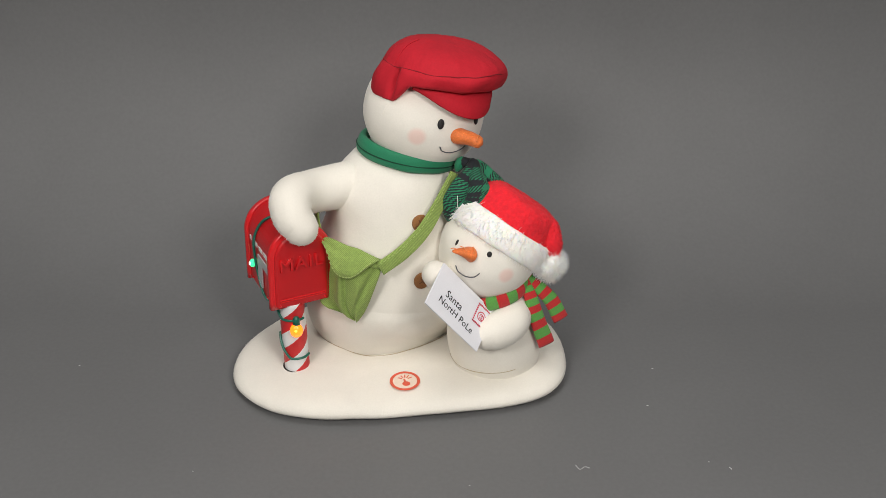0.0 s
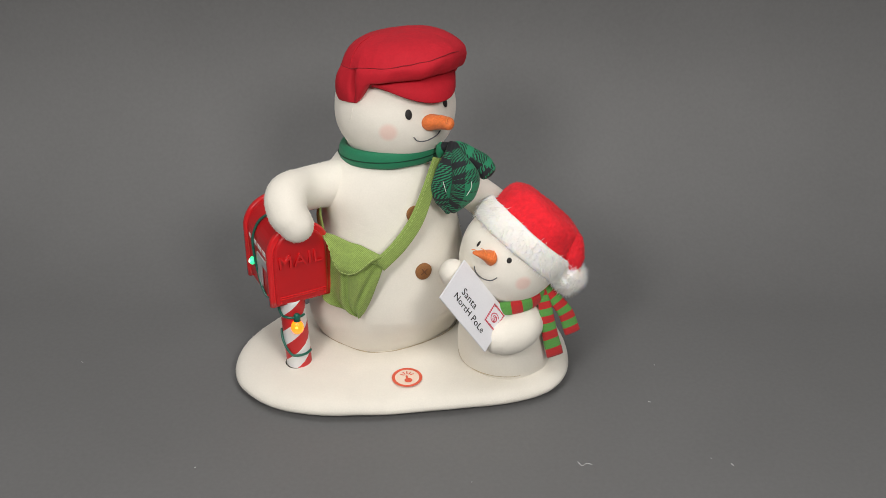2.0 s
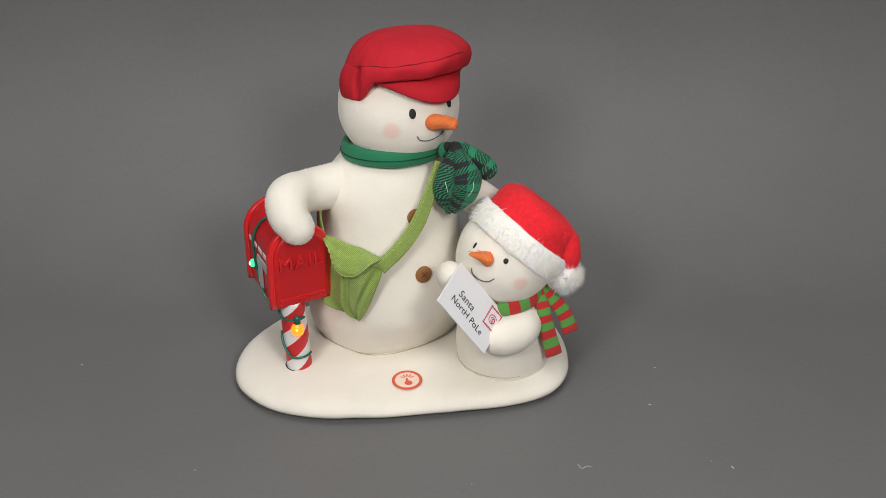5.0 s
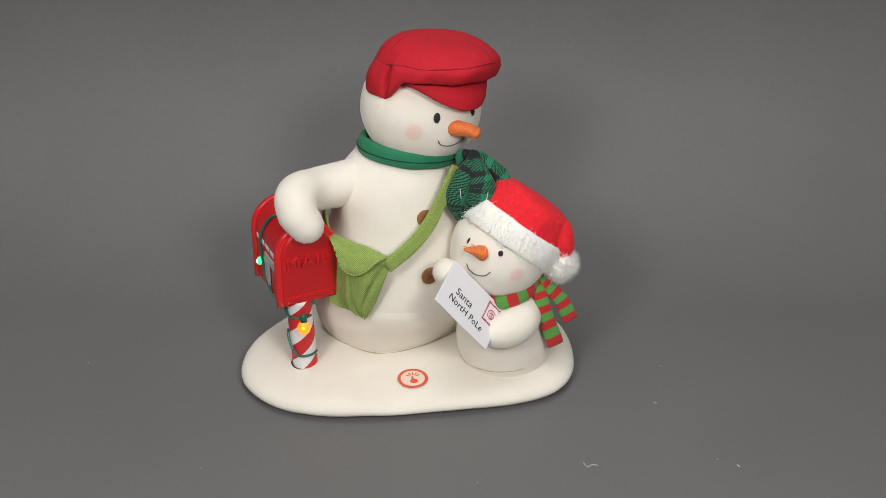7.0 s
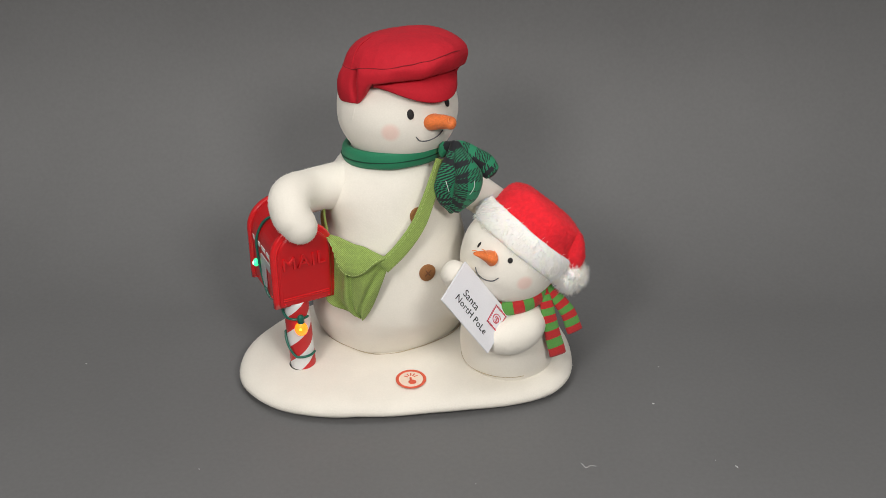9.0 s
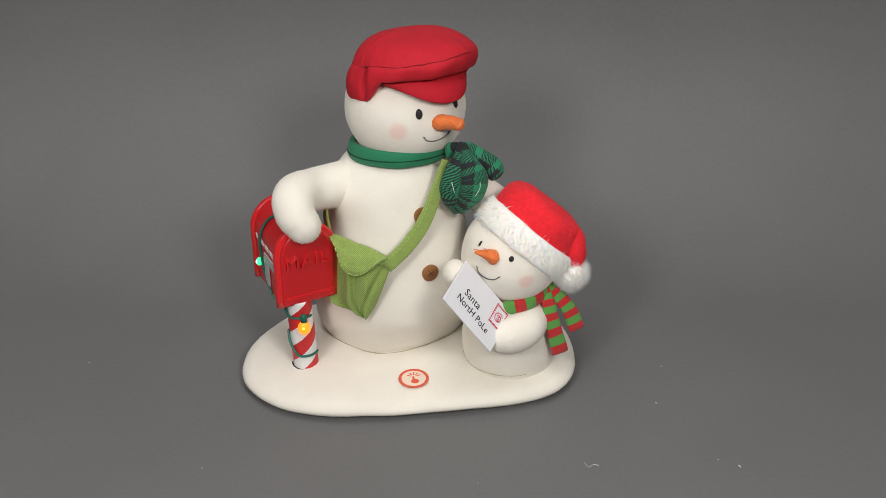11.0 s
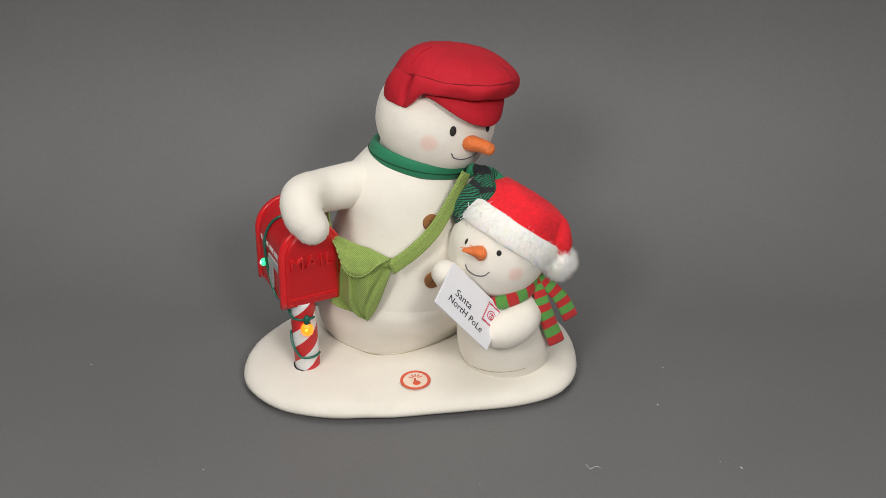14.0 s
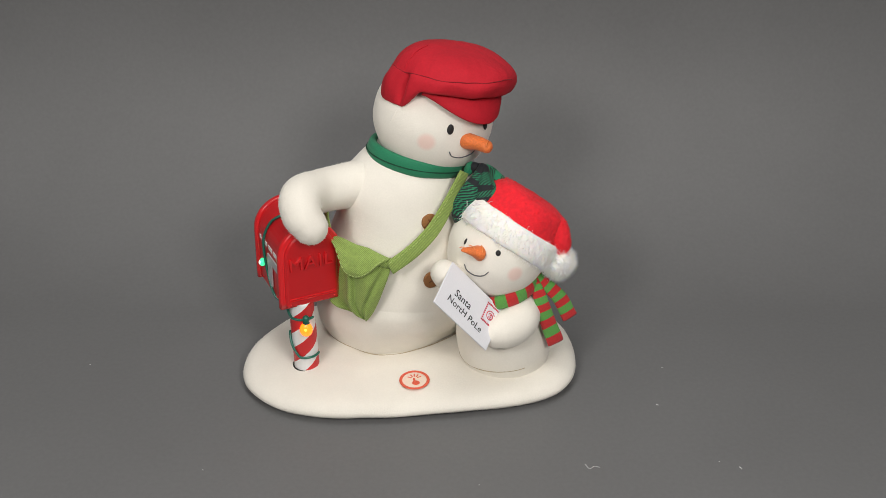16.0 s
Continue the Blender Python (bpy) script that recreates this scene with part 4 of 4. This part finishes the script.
def letter():
    """A stiff envelope with handwriting and a stamp."""
    at = Vector((0.0654, -0.0535, 0.1040))
    card = thing("letter", at, "white stiff envelope with handwriting and a red stamp", "letter")
    x = Vector((0.0365, 0.0018, -0.0562)).normalized()
    y = Vector((0.0213, 0.0326, 0.0148))
    y = (y - x * y.dot(x)).normalized()
    m = Matrix.Translation(at) @ Matrix((x, y, x.cross(y))).transposed().to_4x4()
    w, h = 0.0660, 0.0410
    part("envelope", box((w, h, 0.0016), m, 0.0004), M_PAPER, card, smooth=False)
    up = 0.00095
    lettering("handwriting", "Santa", 0.0092, m @ pose(-0.0088, 0.0002, up, 0, 0, -2), M_INK, card, 0.00012, "black handwritten word", 1.02, shear=0.06)
    lettering("handwriting", "NortH PoLe", 0.0083, m @ pose(-0.0016, -0.0088, up, 0, 0, -3), M_INK, card, 0.00012, "black handwritten words", 1.02, shear=0.06)
    s = m @ pose(0.0225, 0.0075, up)
    sw, sh = 0.0140, 0.0165
    stamp = part("stamp", box((sw, sh, 0.0002), s, 0.0), M_PAPER, card, "small red printed stamp", smooth=False)
    for (px, py, lx, ly) in ((0, sh / 2, sw, 0.0008), (0, -sh / 2, sw, 0.0008), (sw / 2, 0, 0.0008, sh), (-sw / 2, 0, 0.0008, sh)):
        bm = bmesh.new()
        for i in range(9):
            u = (i / 8 - 0.5)
            at2 = s @ pose(px + u * (lx if lx > ly else 0), py + u * (ly if ly > lx else 0), 0.00015, 0, 0, 45)
            vs = [bm.verts.new(at2 @ Vector((0.00075 * dx, 0.00075 * dy, dz))) for dz in (0, 0.0002) for dx, dy in ((-1, -1), (1, -1), (1, 1), (-1, 1))]
            for q in ((3, 2, 1, 0), (4, 5, 6, 7), (0, 1, 5, 4), (1, 2, 6, 5), (2, 3, 7, 6), (3, 0, 4, 7)):
                bm.faces.new([vs[k] for k in q])
        part("stamp_edge", bm, M_STAMP, stamp, "red printed perforated edge", smooth=False)
    for r0, r1, a0, cx in ((0.0050, 0.0020, 0.6, 0.0), (0.0026, 0.0006, 3.4, 0.0012)):
        curl = [s @ Vector((cx + (r0 + (r1 - r0) * j / 40) * math.cos(a0 + 8.5 * j / 40), (r0 + (r1 - r0) * j / 40) * 0.95 * math.sin(a0 + 8.5 * j / 40) - 0.0008, 0.0003))
                for j in range(41)]
        part("stamp_mark", sweep(curl, 0.00042, 0.0002, side=tuple(s.to_3x3() @ Vector((0, 0, 1))), n=60, k=6), M_STAMP, stamp, "red printed curl")
    return card


# ---- lint on the backdrop ----
def lint(points, r=0.0002):
    p = Vector(points[0])
    fluff = thing("lint", p, "tiny white lint fibre on the grey backdrop", "lint", "lint on the backdrop")
    part("fibre", sweep(points, r, n=14, k=5), M_LINT, fluff)


lint([(0.146, -0.122, 0.0004), (0.149, -0.127, 0.0004), (0.153, -0.125, 0.0012), (0.157, -0.1255, 0.0004)])
lint([(0.2690, -0.1250, 0.0004), (0.2698, -0.1262, 0.0006), (0.2702, -0.1270, 0.0004)], 0.0004)
lint([(0.2160, -0.0471, 0.0004), (0.2175, -0.0478, 0.0004)], 0.0003)
lint([(0.2540, -0.118, 0.0004), (0.2546, -0.1188, 0.0004)], 0.0002)
lint([(-0.1600, -0.128, 0.0003), (-0.1590, -0.1285, 0.0003)], 0.0002)
lint([(0.2300, 0.0050, 0.0003), (0.2312, 0.0046, 0.0003)], 0.0002)
lint([(-0.2900, 0.0100, 0.0003), (-0.2886, 0.0094, 0.0003)], 0.0002)
lint([(0.0600, -0.1450, 0.0003), (0.0606, -0.1452, 0.0003)], 0.0002)

MAN = large_snowman()
BAG, STRAP = satchel()
KID = small_snowman()
CARD = letter()


# ---- what moves ----
def about(pivot, axis, degrees):
    p = Matrix.Translation(pivot)
    return p @ Matrix.Rotation(radians(degrees), 4, Vector(axis)) @ p.inverted()


def motions():
    """The large snowman bends at the waist, the small one rocks against it."""
    # seconds, lean of the large one to the small one, lean of the small one away from it, lift of the large head in millimetres
    SWING = [(0, 1.01, 0.0, 6.2), (0.1, 1.03, -0.02, 6.7), (0.2, 0.86, 0.15, 6.3), (0.3, 0.55, 0.47, 4.9),
        (0.4, 0.12, 0.89, 1.9), (0.5, 0.0, 1.01, -0.0), (0.6, 0.16, 0.86, 0.2), (0.7, 0.38, 0.64, 1.1),
        (0.8, 0.63, 0.41, 2.4), (0.9, 0.9, 0.14, 4.1), (1.0, 1.05, 0.0, 5.3), (1.1, 1.04, 0.01, 6.5),
        (1.2, 0.83, 0.21, 6.3), (1.3, 0.48, 0.55, 4.7), (1.4, 0.32, 0.7, 3.5), (1.5, 0.31, 0.71, 3.6),
        (1.6, 0.33, 0.71, 3.5), (1.7, 0.33, 0.72, 3.7), (1.8, 0.14, 0.93, 2.5), (1.9, 0.09, 0.99, 1.3),
        (2.0, 0.27, 0.83, 1.6), (2.1, 0.49, 0.59, 3.0), (2.2, 0.74, 0.32, 4.6), (2.3, 0.94, 0.1, 6.3),
        (2.4, 1.01, 0.02, 7.5), (2.5, 0.91, 0.1, 7.6), (2.6, 0.68, 0.35, 7.0), (2.7, 0.31, 0.74, 4.8),
        (2.8, 0.16, 0.91, 3.4), (2.9, 0.13, 0.96, 3.2), (3.0, 0.12, 0.99, 3.3), (3.1, 0.09, 1.04, 3.4),
        (3.2, 0.01, 1.14, 2.9), (3.3, 0.08, 1.09, 2.9), (3.4, 0.29, 0.89, 4.1), (3.5, 0.5, 0.71, 5.4),
        (3.6, 0.77, 0.39, 5.9), (3.7, 0.99, 0.12, 6.7), (3.8, 1.0, 0.06, 6.4), (3.9, 0.85, 0.17, 4.9),
        (4.0, 0.66, 0.31, 3.2), (4.1, 0.23, 0.76, 3.1), (4.2, 0.05, 0.94, 3.4), (4.3, 0.12, 0.88, 3.0),
        (4.4, 0.3, 0.7, 3.6), (4.5, 0.55, 0.46, 4.9), (4.6, 0.8, 0.21, 6.5), (4.7, 0.92, 0.09, 7.6),
        (4.8, 0.9, 0.11, 8.0), (4.9, 0.7, 0.32, 7.3), (5.0, 0.35, 0.67, 5.3), (5.1, 0.08, 0.94, 3.0),
        (5.2, 0.02, 1.01, 1.7), (5.3, 0.18, 0.85, 2.0), (5.4, 0.42, 0.61, 3.1), (5.5, 0.68, 0.36, 4.6),
        (5.6, 0.88, 0.16, 6.0), (5.7, 0.95, 0.09, 6.9), (5.8, 0.85, 0.19, 6.8), (5.9, 0.6, 0.45, 5.6),
        (6.0, 0.3, 0.75, 3.6), (6.1, 0.1, 0.95, 1.9), (6.2, 0.03, 1.03, 0.9), (6.3, 0.1, 0.96, 0.9),
        (6.4, 0.18, 0.88, 0.6), (6.5, 0.49, 0.73, 1.8), (6.6, 0.7, 0.46, 3.1), (6.7, 0.95, 0.15, 4.9),
        (6.8, 1.01, 0.02, 5.8), (6.9, 0.93, 0.04, 5.8), (7.0, 0.75, 0.16, 5.3), (7.1, 0.35, 0.61, 2.8),
        (7.2, 0.08, 0.91, 0.1), (7.3, 0.11, 0.92, -0.9), (7.4, 0.29, 0.79, -0.6), (7.5, 0.53, 0.59, 0.4),
        (7.6, 0.8, 0.27, 2.5), (7.7, 0.96, 0.07, 4.3), (7.8, 0.99, 0.0, 5.4), (7.9, 0.86, 0.08, 5.6),
        (8.0, 0.58, 0.33, 4.9), (8.1, 0.15, 0.81, 1.5), (8.2, -0.01, 1.03, -1.1), (8.3, 0.16, 0.92, -1.5),
        (8.4, 0.42, 0.71, -0.6), (8.5, 0.62, 0.57, 0.0), (8.6, 0.88, 0.25, 2.3), (8.7, 0.99, 0.09, 4.2),
        (8.8, 0.94, 0.08, 5.1), (8.9, 0.73, 0.24, 5.3), (9.0, 0.23, 0.69, 2.8), (9.1, 0.1, 0.87, 1.1),
        (9.2, 0.12, 0.85, 1.2), (9.3, 0.1, 0.87, 0.9), (9.4, 0.3, 0.67, 1.7), (9.5, 0.55, 0.42, 3.1),
        (9.6, 0.78, 0.19, 4.5), (9.7, 0.9, 0.07, 5.3), (9.8, 0.88, 0.09, 5.4), (9.9, 0.7, 0.27, 4.7),
        (10.0, 0.38, 0.59, 3.4), (10.1, 0.1, 0.87, 2.2), (10.2, 0.03, 0.94, 2.0), (10.3, 0.15, 0.82, 2.6),
        (10.4, 0.38, 0.59, 3.5), (10.5, 0.62, 0.35, 4.2), (10.6, 0.84, 0.13, 4.7), (10.7, 0.9, 0.07, 4.5),
        (10.8, 0.8, 0.17, 3.9), (10.9, 0.55, 0.42, 3.3), (11.0, 0.35, 0.62, 3.6), (11.1, 0.55, 0.42, 4.6),
        (11.2, 0.8, 0.17, 4.9), (11.3, 0.99, -0.01, 4.4), (11.4, 0.94, 0.03, 1.6), (11.5, 0.68, 0.23, -1.1),
        (11.6, 0.31, 0.62, -0.9), (11.7, 0.19, 0.75, -0.1), (11.8, 0.17, 0.78, 0.1), (11.9, 0.12, 0.84, 0.1),
        (12.0, 0.04, 0.93, 0.3), (12.1, 0.04, 0.93, 0.3), (12.2, 0.03, 0.94, 0.2), (12.3, 0.03, 0.94, 0.1),
        (12.4, 0.03, 0.95, -0.1), (12.5, 0.0, 0.97, 0.0), (12.6, 0.12, 0.85, 0.3), (12.7, 0.38, 0.58, 0.4),
        (12.8, 0.63, 0.32, 0.3), (12.9, 0.9, 0.05, -0.1), (13.0, 1.0, -0.06, -0.8), (13.1, 1.04, -0.1, -1.2),
        (13.2, 0.87, 0.07, -1.8), (13.3, 0.57, 0.38, -2.4), (13.4, 0.14, 0.81, -2.2), (13.5, -0.02, 0.97, -0.9),
        (13.6, 0.19, 0.77, 0.2), (13.7, 0.51, 0.47, 0.5), (13.8, 0.74, 0.24, 0.5), (13.9, 0.99, 0.01, 0.4),
        (14.0, 1.05, -0.04, -0.0), (14.1, 1.05, -0.04, -0.3), (14.2, 0.89, 0.14, -1.2), (14.3, 0.43, 0.6, -1.7),
        (14.4, 0.08, 0.96, -1.0), (14.5, 0.04, 1.01, 0.3), (14.6, 0.3, 0.74, 0.9), (14.7, 0.59, 0.44, 0.8),
        (14.8, 0.84, 0.18, 0.5), (14.9, 0.99, 0.02, 0.0), (15.0, 1.06, -0.06, -0.6), (15.1, 0.99, 0.01, -1.1),
        (15.2, 0.73, 0.28, -1.9), (15.3, 0.28, 0.73, -1.9), (15.4, 0.07, 0.95, -0.9), (15.5, 0.1, 0.93, 0.4),
        (15.6, 0.5, 0.52, 1.3), (15.7, 0.78, 0.22, 1.2), (15.8, 0.96, 0.03, 1.1), (15.9, 1.04, -0.06, 0.9),
        (16.0, 1.01, -0.04, 0.9)]
    axis = (0.25, -0.968, 0)
    waist, neck = (-0.0028, 0.05, 0.068), (-0.0118, 0.05, 0.190)
    foot = (0.09, 0.0, 0.06)

    def torso(p):
        # a lean to the side with a slight twist
        return Matrix.Translation((0.0008 * p, 0.0010 * p, -0.0042 * p)) @ about(waist, (-0.040, 0.822, -0.568), 9.6 * p)

    def head(p):
        lean = about(waist, axis, -9.3 * p) @ about(neck, axis, -7.0 * p) @ about(neck, (0.857, 0.515, 0), 5.5 * p)
        return Matrix.Translation((0.001 * p, 0, -0.0062 * p)) @ lean

    def small(q):
        k = 1 - q
        return Matrix.Translation((-0.0119 * k, 0.0049 * k, 0.0041 * k)) @ about(foot, (-0.230, -0.700, 0.676), 9.74 * k)

    def inside(ob, m):
        at = Matrix.Translation(ob["at"])
        return at.inverted() @ m @ at

    for ob in MAN.children:
        if ob.name.startswith("torso"):
            walk(ob, [(t, inside(MAN, torso(p))) for t, p, q, h in SWING])
        elif ob.name.startswith(("head", "scarf_wrap")):
            walk(ob, [(t, inside(MAN, Matrix.Translation((0, 0, 0.001 * h)) @ head(p))) for t, p, q, h in SWING])
        elif ob.name.startswith("arm"):
            walk(ob, [(t, pose(0.0075 * p, -0.001 * p, 0.001 * p)) for t, p, q, h in SWING])
        elif ob.name.startswith("hugging_arm"):
            walk(ob, [(t, inside(MAN, torso(0.5 * p))) for t, p, q, h in SWING])
    hem = (-0.0140, -0.0265, 0.128)
    walk(STRAP, [(t, inside(BAG, Matrix.Translation((0.0035 * p, 0, 0)) @ about(hem, axis, -15.0 * p))) for t, p, q, h in SWING])
    stem = MAIL["at"]
    walk(MAIL, [(t, about(stem, axis, -1.9 * p) @ Matrix.Translation(stem)) for t, p, q, h in SWING])
    walk(KID, [(t, small(q) @ Matrix.Translation(KID["at"])) for t, p, q, h in SWING])
    walk(CARD, [(t, Matrix.Translation((-0.0010 * (1 - q), 0, -0.0034 * (1 - q))) @ small(q) @ Matrix.Translation(CARD["at"])) for t, p, q, h in SWING])


motions()
